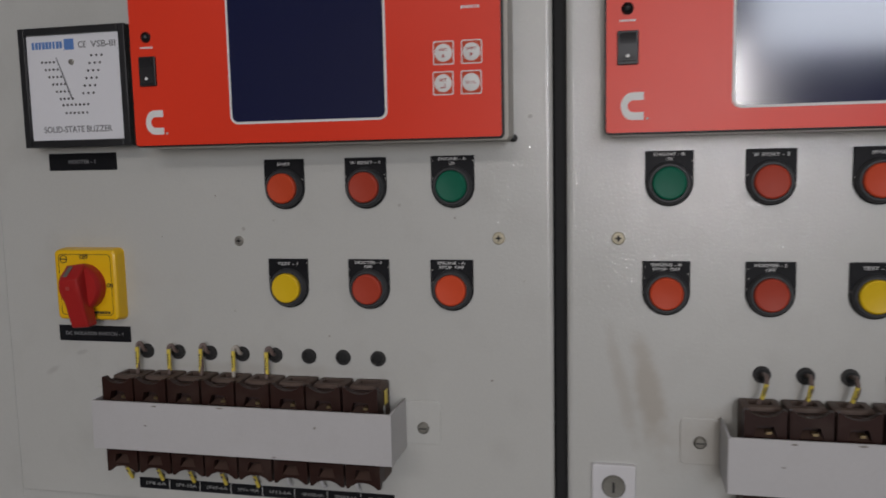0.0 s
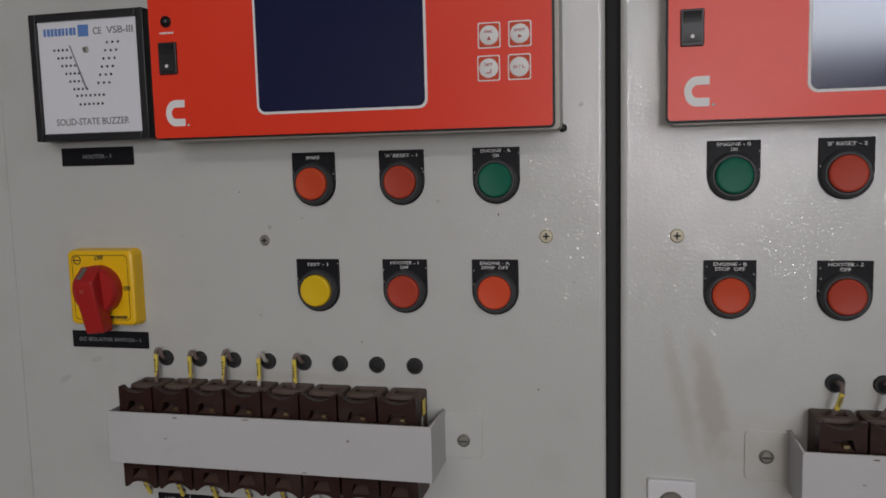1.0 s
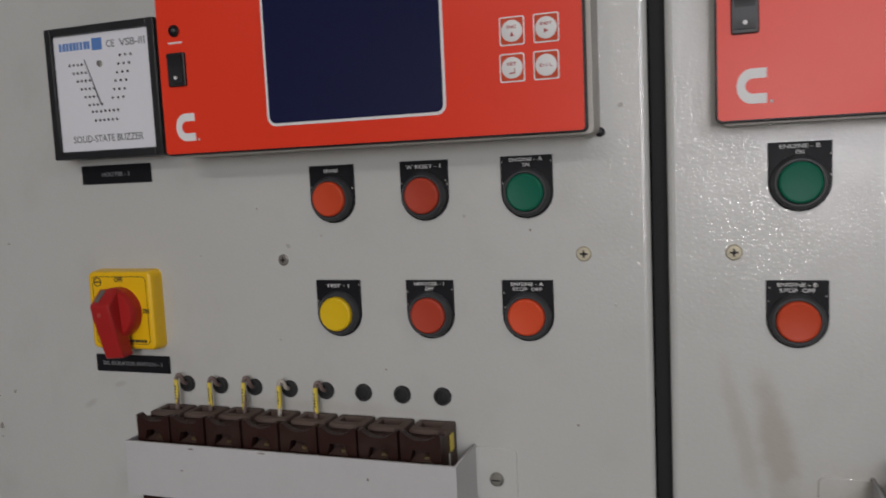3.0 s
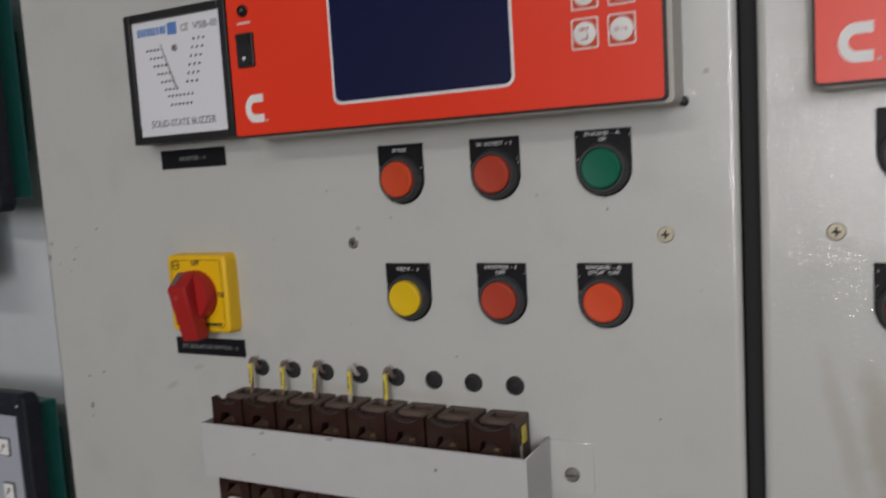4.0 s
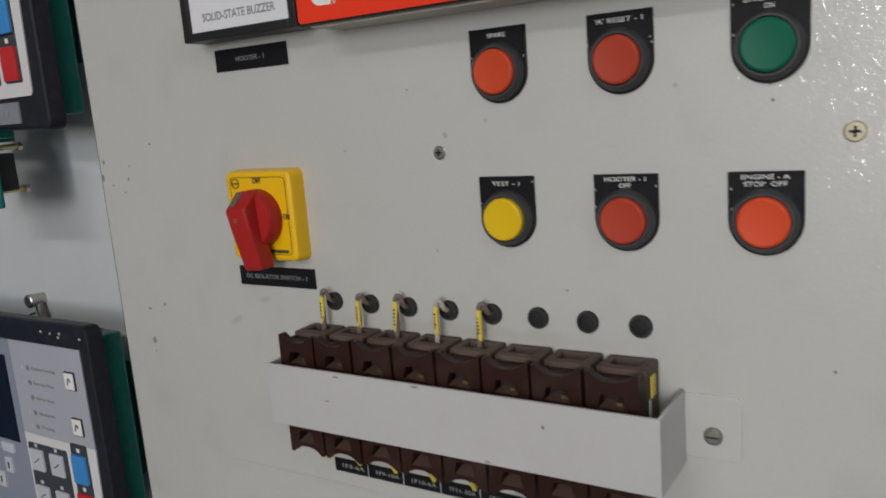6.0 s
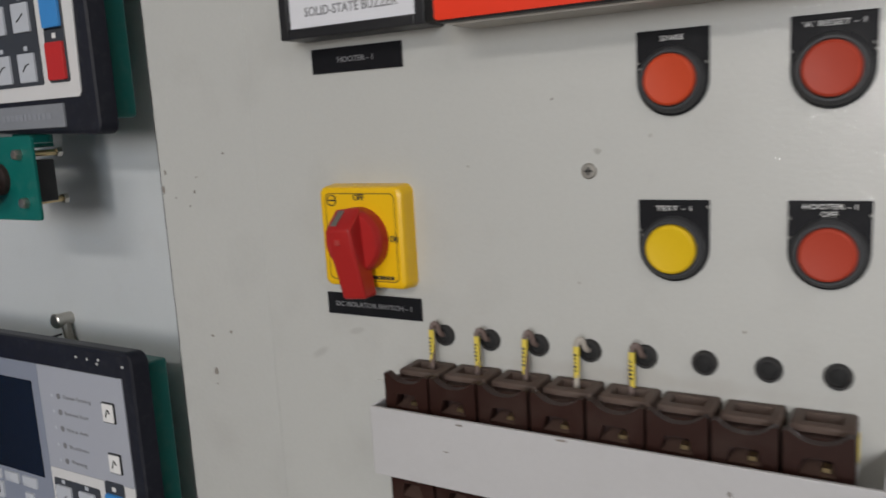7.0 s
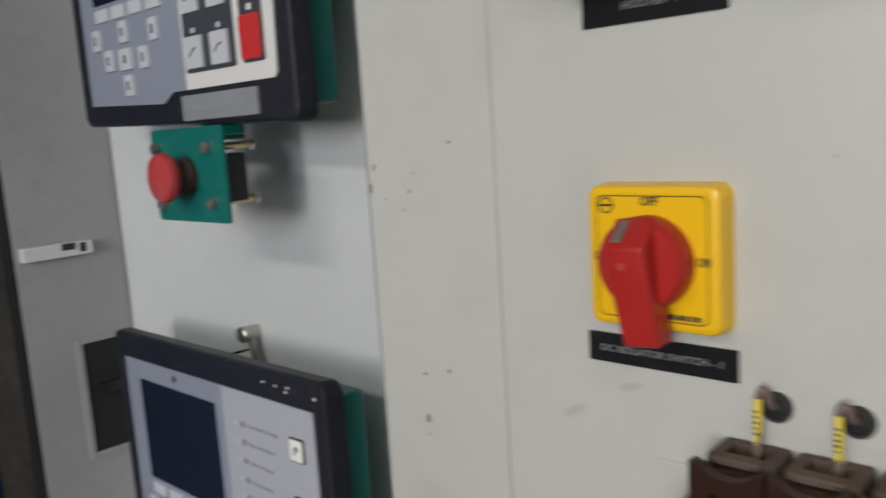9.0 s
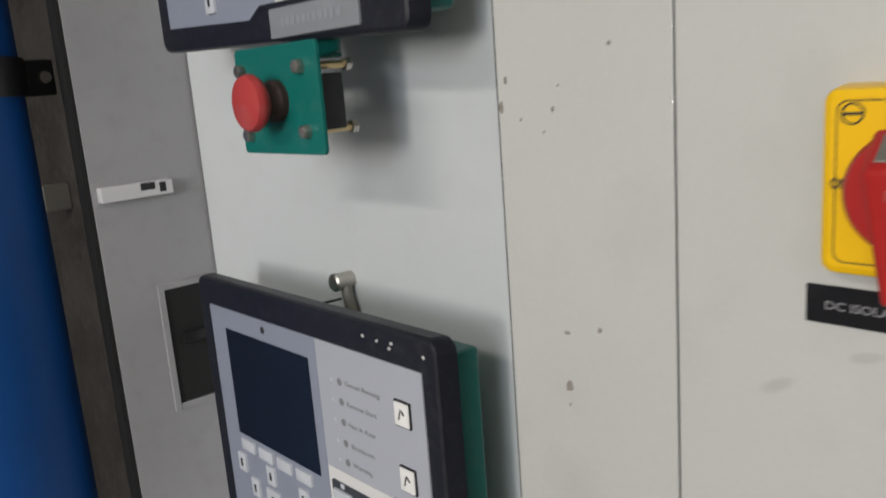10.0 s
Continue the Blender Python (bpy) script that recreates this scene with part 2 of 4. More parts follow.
PLASTER = paint("wall_plaster", (0.46, 0.45, 0.43), 0.8, vary=0.1, big=2, fine=90, bump=0.2)
CONCRETE = paint("floor_concrete", (0.18, 0.175, 0.16), 0.7, vary=0.15, big=3, fine=60, bump=0.2)


# ---- shapes ----
def box(bm, x0, x1, y0, y1, z0, z1, bevel=0.0, seg=2):
    made = bmesh.ops.create_cube(bm, size=1, matrix=Matrix.LocRotScale(((x0 + x1) / 2, (y0 + y1) / 2, (z0 + z1) / 2), None, (x1 - x0, y1 - y0, z1 - z0)))
    if bevel:
        edges = list({e for v in made["verts"] for e in v.link_edges})
        bmesh.ops.bevel(bm, geom=edges, offset=bevel, segments=seg, affect="EDGES", profile=0.5)
    return bm


def prism(bm, pts, y0, y1, bevel=0.0):
    """An outline in x and z, pushed from y0 (front) to y1 (back)."""
    front = [bm.verts.new((x, y0, z)) for x, z in pts]
    back = [bm.verts.new((x, y1, z)) for x, z in pts]
    faces = [bm.faces.new(front), bm.faces.new(list(reversed(back)))]
    k = len(pts)
    for i in range(k):
        j = (i + 1) % k
        faces.append(bm.faces.new((front[j], front[i], back[i], back[j])))
    bmesh.ops.recalc_face_normals(bm, faces=faces)
    if bevel:
        rim = [e for e in faces[0].edges]
        bmesh.ops.bevel(bm, geom=rim, offset=bevel, segments=2, affect="EDGES", profile=0.5)
    return bm


def rounded(x0, x1, z0, z1, r, k=5):
    pts = []
    for cx, cz, a0 in ((x1 - r, z1 - r, 0), (x0 + r, z1 - r, 90), (x0 + r, z0 + r, 180), (x1 - r, z0 + r, 270)):
        for i in range(k + 1):
            a = radians(a0 + 90 * i / k)
            pts.append((cx + r * math.cos(a), cz + r * math.sin(a)))
    return pts


def lathe(bm, c, profile, seg=28):
    """Rings (radius, y) round an axis along y through c = (x, z); closed at both ends."""
    rings = [[bm.verts.new((c[0] + r * math.cos(2 * math.pi * i / seg), y, c[1] + r * math.sin(2 * math.pi * i / seg))) for i in range(seg)] for r, y in profile]
    faces = []
    for a, b in zip(rings, rings[1:]):
        for i in range(seg):
            j = (i + 1) % seg
            faces.append(bm.faces.new((a[i], a[j], b[j], b[i])))
    faces += [bm.faces.new(rings[0]), bm.faces.new(rings[-1])]
    bmesh.ops.recalc_face_normals(bm, faces=faces)
    return bm


def tube(bm, pts, r, seg=8, smooth=4):
    """A round bar along a smoothed line of points."""
    line = [Vector(p) for p in pts]
    fine_line = []
    for i in range(len(line) - 1):
        p0, p1, p2, p3 = line[max(i - 1, 0)], line[i], line[i + 1], line[min(i + 2, len(line) - 1)]
        for s in range(smooth):
            u = s / smooth
            fine_line.append(0.5 * (2 * p1 + (p2 - p0) * u + (2 * p0 - 5 * p1 + 4 * p2 - p3) * u * u + (3 * p1 - p0 - 3 * p2 + p3) * u ** 3))
    fine_line.append(line[-1])
    rings = []
    for i, p in enumerate(fine_line):
        d = (fine_line[min(i + 1, len(fine_line) - 1)] - fine_line[max(i - 1, 0)]).normalized()
        side = d.orthogonal().normalized() if i == 0 else (side - d * side.dot(d)).normalized()
        up = d.cross(side)
        rings.append([bm.verts.new(p + r * (math.cos(2 * math.pi * k / seg) * side + math.sin(2 * math.pi * k / seg) * up)) for k in range(seg)])
    faces = []
    for a, b in zip(rings, rings[1:]):
        for i in range(seg):
            j = (i + 1) % seg
            faces.append(bm.faces.new((a[i], a[j], b[j], b[i])))
    faces += [bm.faces.new(rings[0]), bm.faces.new(rings[-1])]
    bmesh.ops.recalc_face_normals(bm, faces=faces)
    return bm


def blob(bm, x, z, y, rx, rz, seed, thick=0.0004):
    """A flat ragged fleck on a surface."""
    rnd = random.Random(seed)
    pts = [(x + rx * rnd.uniform(0.6, 1.15) * math.cos(a), z + rz * rnd.uniform(0.6, 1.15) * math.sin(a)) for a in [2 * math.pi * i / 11 for i in range(11)]]
    return prism(bm, pts, y - thick, y + 0.001)


def B():
    return bmesh.new()


def mesh_of(name, bm, material, sharp=35, flat_from=2e-4):
    me = bpy.data.meshes.new(name)
    for f in bm.faces:
        f.smooth = f.calc_area() < flat_from
    for e in bm.edges:
        e.smooth = len(e.link_faces) == 2 and e.calc_face_angle(0) < radians(sharp)
    bm.to_mesh(me)
    bm.free()
    me.materials.append(material)
    return me


def part(name, bm, material, parent, label="", flat_from=2e-4):
    ob = new(name, mesh_of(name, bm, material, 35, flat_from))
    ob.parent = parent
    return tagged(ob, label)


def thing(name, at, label, category, group="", kind=""):
    ob = new(name)
    ob.empty_display_size = 0.02
    ob.matrix_basis = pose(*at)
    return tagged(ob, label, category, group, kind)


def setting(name, bm, material, label="", category=""):
    return tagged(new(name, mesh_of(name, bm, material)), label, category, kind="structure")


def letters(text, parent, x, y, z, height, material, width=0.0, name="lettering", weight=0.018):
    """Words in the built-in font, facing the front, centred on x and z."""
    data = bpy.data.curves.new(name, "FONT")
    data.body, data.size, data.align_x, data.align_y, data.offset, data.extrude = text, 1, "CENTER", "CENTER", weight, 0.02
    data.resolution_u = 3
    held = bpy.data.objects.new(name, data)
    scene.collection.objects.link(held)
    graph = bpy.context.evaluated_depsgraph_get()
    me = bpy.data.meshes.new_from_object(held.evaluated_get(graph))
    bpy.data.objects.remove(held)
    bpy.data.curves.remove(data)
    co = np.zeros(len(me.vertices) * 3)
    me.vertices.foreach_get("co", co)
    co = co.reshape(-1, 3)
    lo, hi = co.min(0), co.max(0)
    sz = height / 0.72
    sx = width / (hi[0] - lo[0]) if width else sz
    flat = np.stack([x + (co[:, 0] - (lo[0] + hi[0]) / 2) * sx, y - co[:, 2] * 0.004, z + (co[:, 1] - (lo[1] + hi[1]) / 2) * sz], 1)
    me.vertices.foreach_set("co", flat.ravel())
    me.materials.clear()
    me.materials.append(material)
    me.update()
    ob = new(name, me)
    ob.parent = parent
    return ob


def bars(bm, x0, x1, y, z, h, count, seed=1):
    """Unreadable writing: a row of small bars."""
    rnd = random.Random(seed)
    w = (x1 - x0) / count
    for i in range(count):
        box(bm, x0 + w * i, x0 + w * (i + rnd.uniform(0.6, 0.85)), y - 0.0002, y + 0.0003, z - h / 2, z + h / 2)
    return bm


# ---- room ----
setting("floor", box(B(), -3, 3, -3.1, 1.4, -0.1, 0), CONCRETE, "grey concrete floor of the plant room", "floor")
setting("ceiling", box(B(), -3, 3, -3.1, 1.4, 2.75, 2.85), PLASTER, "plain plastered ceiling", "ceiling")
setting("wall_front", box(B(), -3.1, 3.1, 1.3, 1.4, 0, 2.75), PLASTER, "plain grey wall behind the cabinets", "wall")
setting("wall_left", box(B(), -3.1, -3.0, -3.1, 1.3, 0, 2.75), PLASTER, "plain grey plastered wall", "wall")
setting("wall_right", box(B(), 3.0, 3.1, -3.1, 1.3, 0, 2.75), PLASTER, "plain grey plastered wall", "wall")
back = B()
box(back, -3, 0.17, -3.1, -3.0, 0, 2.75)
box(back, 0.17, 0.55, -3.1, -3.0, 0, 1.39)
box(back, 0.17, 0.55, -3.1, -3.0, 2.01, 2.75)
box(back, 0.55, 0.59, -3.1, -3.0, 0, 2.75)
box(back, 0.59, 1.51, -3.1, -3.0, 0, 1.96)
box(back, 0.59, 1.51, -3.1, -3.0, 2.60, 2.75)
box(back, 1.51, 3, -3.1, -3.0, 0, 2.75)
setting("wall_back", back, PLASTER, "plain grey wall with two window openings", "wall")

# ---- cabinets ----
Y = 0.546
cab = thing("control_cabinet", (-0.31, 0.85, 0.0), "pale grey powder-coated steel control cabinet with closed door", "cabinet")


def at_cab(ob, c):
    """Shift mesh points given in the world into the thing's own space."""
    ob.data.transform(Matrix.Translation(-Vector(c.matrix_basis.translation)))
    return ob


def cab_part(name, bm, material, c, label="", under=None):
    ob = part(name, bm, material, under or c, label)
    return at_cab(ob, c)


def door_slab(x0, x1, folded):
    """Door sheet with crisp edges and one rounded, folded edge."""
    bm = box(B(), x0, x1, Y, Y + 0.0028, 1.2445, 2.05)
    edges = [e for e in bm.edges if abs(e.verts[0].co.x - folded) < 1e-5 and abs(e.verts[1].co.x - folded) < 1e-5 and e.verts[0].co.y == e.verts[1].co.y == min(v.co.y for v in bm.verts)]
    bmesh.ops.bevel(bm, geom=edges, offset=0.0040, segments=4, affect="EDGES", profile=0.5)
    rest = [e for e in bm.edges if len(e.link_faces) == 2 and e.calc_face_angle(0) > 1.2]
    bmesh.ops.bevel(bm, geom=rest, offset=0.0003, segments=2, affect="EDGES", profile=0.5)
    return bm


POST = Y + 0.003
cab_part("frame_post", box(B(), -0.5695, -0.4868, POST, 0.63, 0.05, 2.1, 0.0003), DOOR_PAINT, cab)
cab_part("body", box(B(), -0.560, -0.050, 0.632, 1.2, 0.05, 2.1), DOOR_PAINT, cab)
doorA = cab_part("door", door_slab(-0.4840, -0.0555, -0.0555), DOOR_PAINT, cab, "flat grey door with orange-peel paint")
# the sheet below the door leans back towards the hinge side
low_sheet = box(B(), -0.4867, -0.3300, POST + 0.0002, 0.575, 0.08, 1.2438)
for v in low_sheet.verts:
    if v.co.x > -0.4 and v.co.y < 0.56:
        v.co.y += 0.0055
cab_part("lower_panel", low_sheet, DOOR_PAINT, cab)
cab_part("lower_panel", box(B(), -0.3299, -0.0515, POST + 0.0057, 0.575, 0.08, 1.2438), DOOR_PAINT, cab)
cab_part("gasket", box(B(), -0.0550, -0.0465, Y + 0.010, 0.66, 0.05, 2.06), RUBBER, cab, "black rubber gasket strip in the gap")
# black sheet added behind the door, as the shade seen through its seam
cab_part("seam_shade", box(B(), -0.4866, -0.0555, 0.580, 0.59, 0.05, 2.05), RUBBER, cab)
cabB = thing("control_cabinet", (0.2, 0.85, 0.0), "pale grey powder-coated steel control cabinet with rust-stained door", "cabinet")
cab_part("body", box(B(), -0.045, 0.46, 0.632, 1.2, 0.05, 2.1), DOOR_PAINT, cabB)
doorB = cab_part("door", door_slab(-0.0465, 0.45, -0.0465), DOOR_PAINT, cabB, "grey door with brown smears and glossy highlights")
cab_part("lower_panel", box(B(), -0.0455, 0.45, POST, 0.575, 0.08, 1.248, 0.001), DOOR_PAINT, cabB)

# small flecks and chips in the paint
FLECKS = [(-0.279, 1.456, 1.6, 0), (-0.255, 1.462, 1.0, 0), (-0.161, 1.472, 1.3, 0), (-0.123, 1.470, 1.0, 1), (-0.122, 1.463, 0.8, 1), (-0.289, 1.395, 0.8, 0),
          (-0.216, 1.378, 0.7, 1), (-0.098, 1.350, 0.9, 1), (-0.075, 1.420, 1.0, 0), (-0.345, 1.45, 0.8, 0), (-0.07, 1.53, 1.6, 0), (-0.30, 1.48, 0.6, 1)]
for i, (x, z, r, dark) in enumerate(FLECKS):
    cab_part("paint_chip", blob(B(), x, z, Y, r * 0.001, r * 0.001, i), CHIP_DARK if dark else CHIP_PALE, cab, under=doorA)
POST_FLECKS = [(-0.5625, 1.449, 0.9, 2.0), (-0.5655, 1.438, 1.2, 3.0), (-0.535, 1.446, 0.6, 0.6), (-0.538, 1.437, 0.8, 1.2), (-0.543, 1.428, 0.6, 0.6), (-0.5355, 1.345, 1.9, 1.0),
               (-0.519, 1.349, 1.0, 1.2), (-0.5355, 1.3215, 1.9, 3.0), (-0.5355, 1.313, 0.5, 0.9), (-0.5105, 1.46, 0.9, 0.9), (-0.555, 1.433, 0.5, 0.6)]
for i, (x, z, rx, rz) in enumerate(POST_FLECKS):
    cab_part("paint_chip", blob(B(), x - 0.0022, z, POST, rx * 0.001, rz * 0.001, 40 + i), CHIP_DARK, cab)


def screw(x, z, material, c, under, r=0.0043):
    s = cab_part("screw", lathe(B(), (x, z), [(r, Y + 0.001), (r, Y - 0.0006), (r * 0.85, Y - 0.0011), (0.0002, Y - 0.0012)], 18), material, c, under=under)
    for a, b in ((r * 0.5, r * 0.13), (r * 0.13, r * 0.5)):
        slot = box(B(), x - a, x + a, Y - 0.0014, Y - 0.0008, z - b, z + b)
        cab_part("screw_recess", slot, BLACK_INK, c, under=s)


screw(-0.283, 1.447, STEEL, cab, doorA, 0.0036)
screw(-0.092, 1.449, ZINC, cab, doorA)
screw(-0.013, 1.449, ZINC, cabB, doorB)


# ---- red controller panels ----
def red_panel(x, label):
    """Origin at the lower left corner of the face, on the door."""
    t = thing("controller_panel", (x, Y, 1.5155), label, "control panel", "red controllers")
    w, h, d = 0.2575, 0.19, 0.030
    body = part("case", prism(B(), rounded(0.003, w + 0.004, -0.001, h, 0.003), -d + 0.004, 0.0), GREY_CASE, t, "beige-grey steel case")
    part("rim", prism(B(), rounded(0, w + 0.0015, 0, h, 0.003), -d, -d + 0.0045, 0.0006), BLACK_EDGE, t)
    part("face", prism(B(), rounded(0.0011, w + 0.0003, 0.0011, h - 0.001, 0.002), -d - 0.0012, -d + 0.001), RED_FACE, t, "glossy red overlay")
    f = -d - 0.0012
    part("screen_border", prism(B(), rounded(0.0735, 0.1838, 0.0137, 0.1433, 0.0055), f - 0.0003, f + 0.001), WHITE_INK, t)
    part("screen", prism(B(), rounded(0.0751, 0.1822, 0.0153, 0.1417, 0.0042), f - 0.0006, f + 0.001), LCD, t, "dark blue display screen")
    led = part("indicator", lathe(B(), (0.0135, 0.0745), [(0.0036, f + 0.001), (0.0036, f - 0.001), (0.0028, f - 0.002), (0.0024, f - 0.001), (0.0018, f - 0.0022), (0.0003, f - 0.003)], 20), BLACK_EDGE, t)
    caption = part("caption", bars(B(), 0.0085, 0.0185, f, 0.0675, 0.0012, 7), WHITE_INK, t)
    sw = part("rocker_switch", prism(B(), rounded(0.0075, 0.0200, 0.0415, 0.0615, 0.001), f - 0.0018, f + 0.001, 0.0005), BLACK_EDGE, t, "black rocker switch")
    rocker = B()
    v = [(0.009, f - 0.0028, 0.0435), (0.0185, f - 0.0028, 0.0435), (0.0185, f - 0.0012, 0.052), (0.009, f - 0.0012, 0.052), (0.0185, f - 0.004, 0.06), (0.009, f - 0.004, 0.06)]
    q = [rocker.verts.new(p) for p in v]
    rocker.faces.new((q[0], q[1], q[2], q[3])), rocker.faces.new((q[3], q[2], q[4], q[5]))
    ext = bmesh.ops.extrude_face_region(rocker, geom=rocker.faces[:])
    bmesh.ops.translate(rocker, verts=[g for g in ext["geom"] if isinstance(g, bmesh.types.BMVert)], vec=(0, 0.004, 0))
    bmesh.ops.recalc_face_normals(rocker, faces=rocker.faces[:])
    part("rocker", rocker, BLACK_EDGE, sw)
    part("rocker_mark", lathe(B(), (0.0137, 0.0465), [(0.0011, f - 0.0030), (0.0011, f - 0.0024)], 10), WHITE_INK, sw)
    # white C-shaped mark
    c = B()
    outer, inner = [], []
    for i in range(15):
        a = radians(90 + 180 * i / 14)
        outer.append((0.0165 + 0.0068 * math.cos(a), 0.0168 + 0.0083 * math.sin(a)))
        inner.append((0.0172 + 0.0035 * math.cos(a), 0.0168 + 0.0036 * math.sin(a)))
    prism(c, [(0.0232, 0.0251)] + outer + [(0.0232, 0.0085), (0.0232, 0.0132)] + inner[::-1] + [(0.0232, 0.0204)], f - 0.0002, f + 0.0008)
    part("emblem", c, WHITE_INK, t, "white C-shaped mark")
    part("small_mark", lathe(B(), (0.0253, 0.0092), [(0.0008, f - 0.0002), (0.0008, f + 0.0005)], 10), PALE_INK, t)
    # membrane keys
    for kx, kz, word, sign in ((0.2215, 0.0540, "INC", "up"), (0.2395, 0.0540, "SHIFT", "right"), (0.2210, 0.0352, "SET", "enter"), (0.2390, 0.0352, "D / L", "")):
        key = part("membrane_key", prism(B(), rounded(kx - 0.0067, kx + 0.0067, kz - 0.0074, kz + 0.0074, 0.0012), f - 0.0003, f + 0.0005), WHITE_INK, t)
        part("key_field", prism(B(), rounded(kx - 0.0060, kx + 0.0060, kz - 0.0067, kz + 0.0067, 0.0009), f - 0.0005, f + 0.0003), CAP_RED, key)
        part("key_disc", lathe(B(), (kx, kz), [(0.0056, f), (0.0056, f - 0.0007), (0.0053, f - 0.0009), (0.0002, f - 0.0009)], 28), WHITE_INK, key)
        letters(word, key, kx, f - 0.0010, kz + (0.0020 if sign else 0.0), 0.0017, RED_INK, 0.0065 if len(word) > 3 else 0.0050)
        s = B()
        if sign == "up":
            prism(s, [(kx - 0.0011, kz - 0.0028), (kx + 0.0011, kz - 0.0028), (kx, kz - 0.0004)], f - 0.0011, f)
        elif sign == "right":
            prism(s, [(kx - 0.001, kz - 0.0027), (kx + 0.0013, kz - 0.0015), (kx - 0.001, kz - 0.0003)], f - 0.0011, f)
        elif sign == "enter":
            box(s, kx - 0.0016, kx + 0.0016, f - 0.0011, f, kz - 0.0031, kz - 0.0025)
            box(s, kx + 0.0011, kx + 0.0016, f - 0.0011, f, kz - 0.0025, kz - 0.0004)
        if s.verts:
            part("key_sign", s, RED_INK, key)
        else:
            s.free()
    part("model_caption", bars(B(), 0.2330, 0.2450, f, 0.0815, 0.0018, 7, 4), WHITE_INK, t)
    part("name_caption", bars(B(), 0.012, 0.030, f, 0.1030, 0.0022, 8, 5), WHITE_INK, t)
    part("corner_bolt", lathe(B(), (w + 0.004, 0.0005), [(0.0026, 0.0), (0.0026, -0.003), (0.0015, -0.004), (0.0003, -0.0042)], 14), BLACK_EDGE, t)
    return t


red_panel(-0.3425, "red controller panel with dark blue screen and rocker switch")
red_panel(-0.0215, "red controller panel whose blue screen mirrors a window")


# ---- buzzer ----
def buzzer():
    t = thing("buzzer", (-0.3975, Y, 1.5605), "square black-framed buzzer with white card face", "buzzer")
    ring = B()
    prism(ring, rounded(-0.0440, 0.0435, -0.0430, 0.0430, 0.001), -0.015, 0.0, 0.0006)
    part("housing", ring, BLACK_EDGE, t)
    rim = B()
    for x0, x1, z0, z1 in ((-0.044, -0.0385, -0.043, 0.043), (0.0380, 0.0435, -0.043, 0.043), (-0.0384, 0.0379, 0.0378, 0.043), (-0.0384, 0.0379, -0.043, -0.0378)):
        box(rim, x0, x1, -0.0185, -0.0145, z0, z1, 0.0008)
    part("frame", rim, BLACK_EDGE, t)
    part("card", box(B(), -0.0384, 0.0379, -0.0162, -0.0148, -0.0377, 0.0377), PAPER, t, "white printed card")
    f = -0.0162
    logo = bars(B(), -0.034, -0.008, f, 0.0305, 0.0050, 9, 3)
    box(logo, -0.0072, 0.0008, f - 0.0002, f + 0.0003, 0.0268, 0.0345)
    part("blue_mark", logo, BLUE_INK, t)
    letters("CE", t, 0.0075, f, 0.0300, 0.0046, GREY_INK, 0.0065)
    letters("VSB-III", t, 0.0245, f, 0.0300, 0.0046, GREY_INK, 0.0200)
    letters("SOLID-STATE BUZZER", t, -0.0005, f, -0.0300, 0.0046, GREY_INK, 0.0565)
    # sound holes in a V
    for i in range(6):
        z = 0.0185 - 0.0053 * i
        row = B()
        for k in range(4):
            lathe(row, (-0.0265 + 0.0027 * i + 0.0033 * k, z), [(0.0009, f - 0.0002), (0.0009, f + 0.0005)], 8)
        part("hole_row", row, BLACK_INK, t)
        row = B()
        for k in range(3):
            lathe(row, (0.0145 - 0.0017 * i + 0.0042 * k, z + 0.0035), [(0.0009, f - 0.0002), (0.0009, f + 0.0005)], 8)
        part("hole_row", row, BLACK_INK, t)
    for j, (x0, count) in enumerate(((-0.0110, 7), (-0.0090, 6))):
        row = B()
        for k in range(count):
            lathe(row, (x0 + 0.0034 * k, -0.0125 - 0.0058 * j), [(0.0009, f - 0.0002), (0.0009, f + 0.0005)], 8)
        part("hole_row", row, BLACK_INK, t)
    needle = B()
    prism(needle, [(-0.0148, 0.0215), (-0.0140, 0.0215), (-0.0028, -0.0080), (-0.0042, -0.0080)], f - 0.0003, f + 0.0003)
    part("crease", needle, GREY_INK, t)
    part("card_screw", lathe(B(), (-0.0020, 0.0180), [(0.0022, f), (0.0020, f - 0.001), (0.0002, f - 0.0013)], 14), STEEL, t)


buzzer()


# ---- engraved labels ----
def name_plate(x0, x1, z0, z1, words, width, height, ink, label):
    t = thing("name_plate", ((x0 + x1) / 2, Y, (z0 + z1) / 2), label, "label")
    hw, hh = (x1 - x0) / 2, (z1 - z0) / 2
    part("plate", box(B(), -hw, hw, -0.0012, 0.0, -hh, hh, 0.0003, 1), PLATE_BLACK, t)
    letters(words, t, 0, -0.0013, 0, height, ink, width)


name_plate(-0.4365, -0.3790, 1.5005, 1.5133, "HOOTER - 1", 0.0225, 0.0028, WORN_INK, "small black engraved plate naming the hooter")
name_plate(-0.4385, -0.3765, 1.3690, 1.3812, "DC ISOLATOR SWITCH - 1", 0.0500, 0.0027, WORN_INK, "small black engraved plate below the yellow switch")


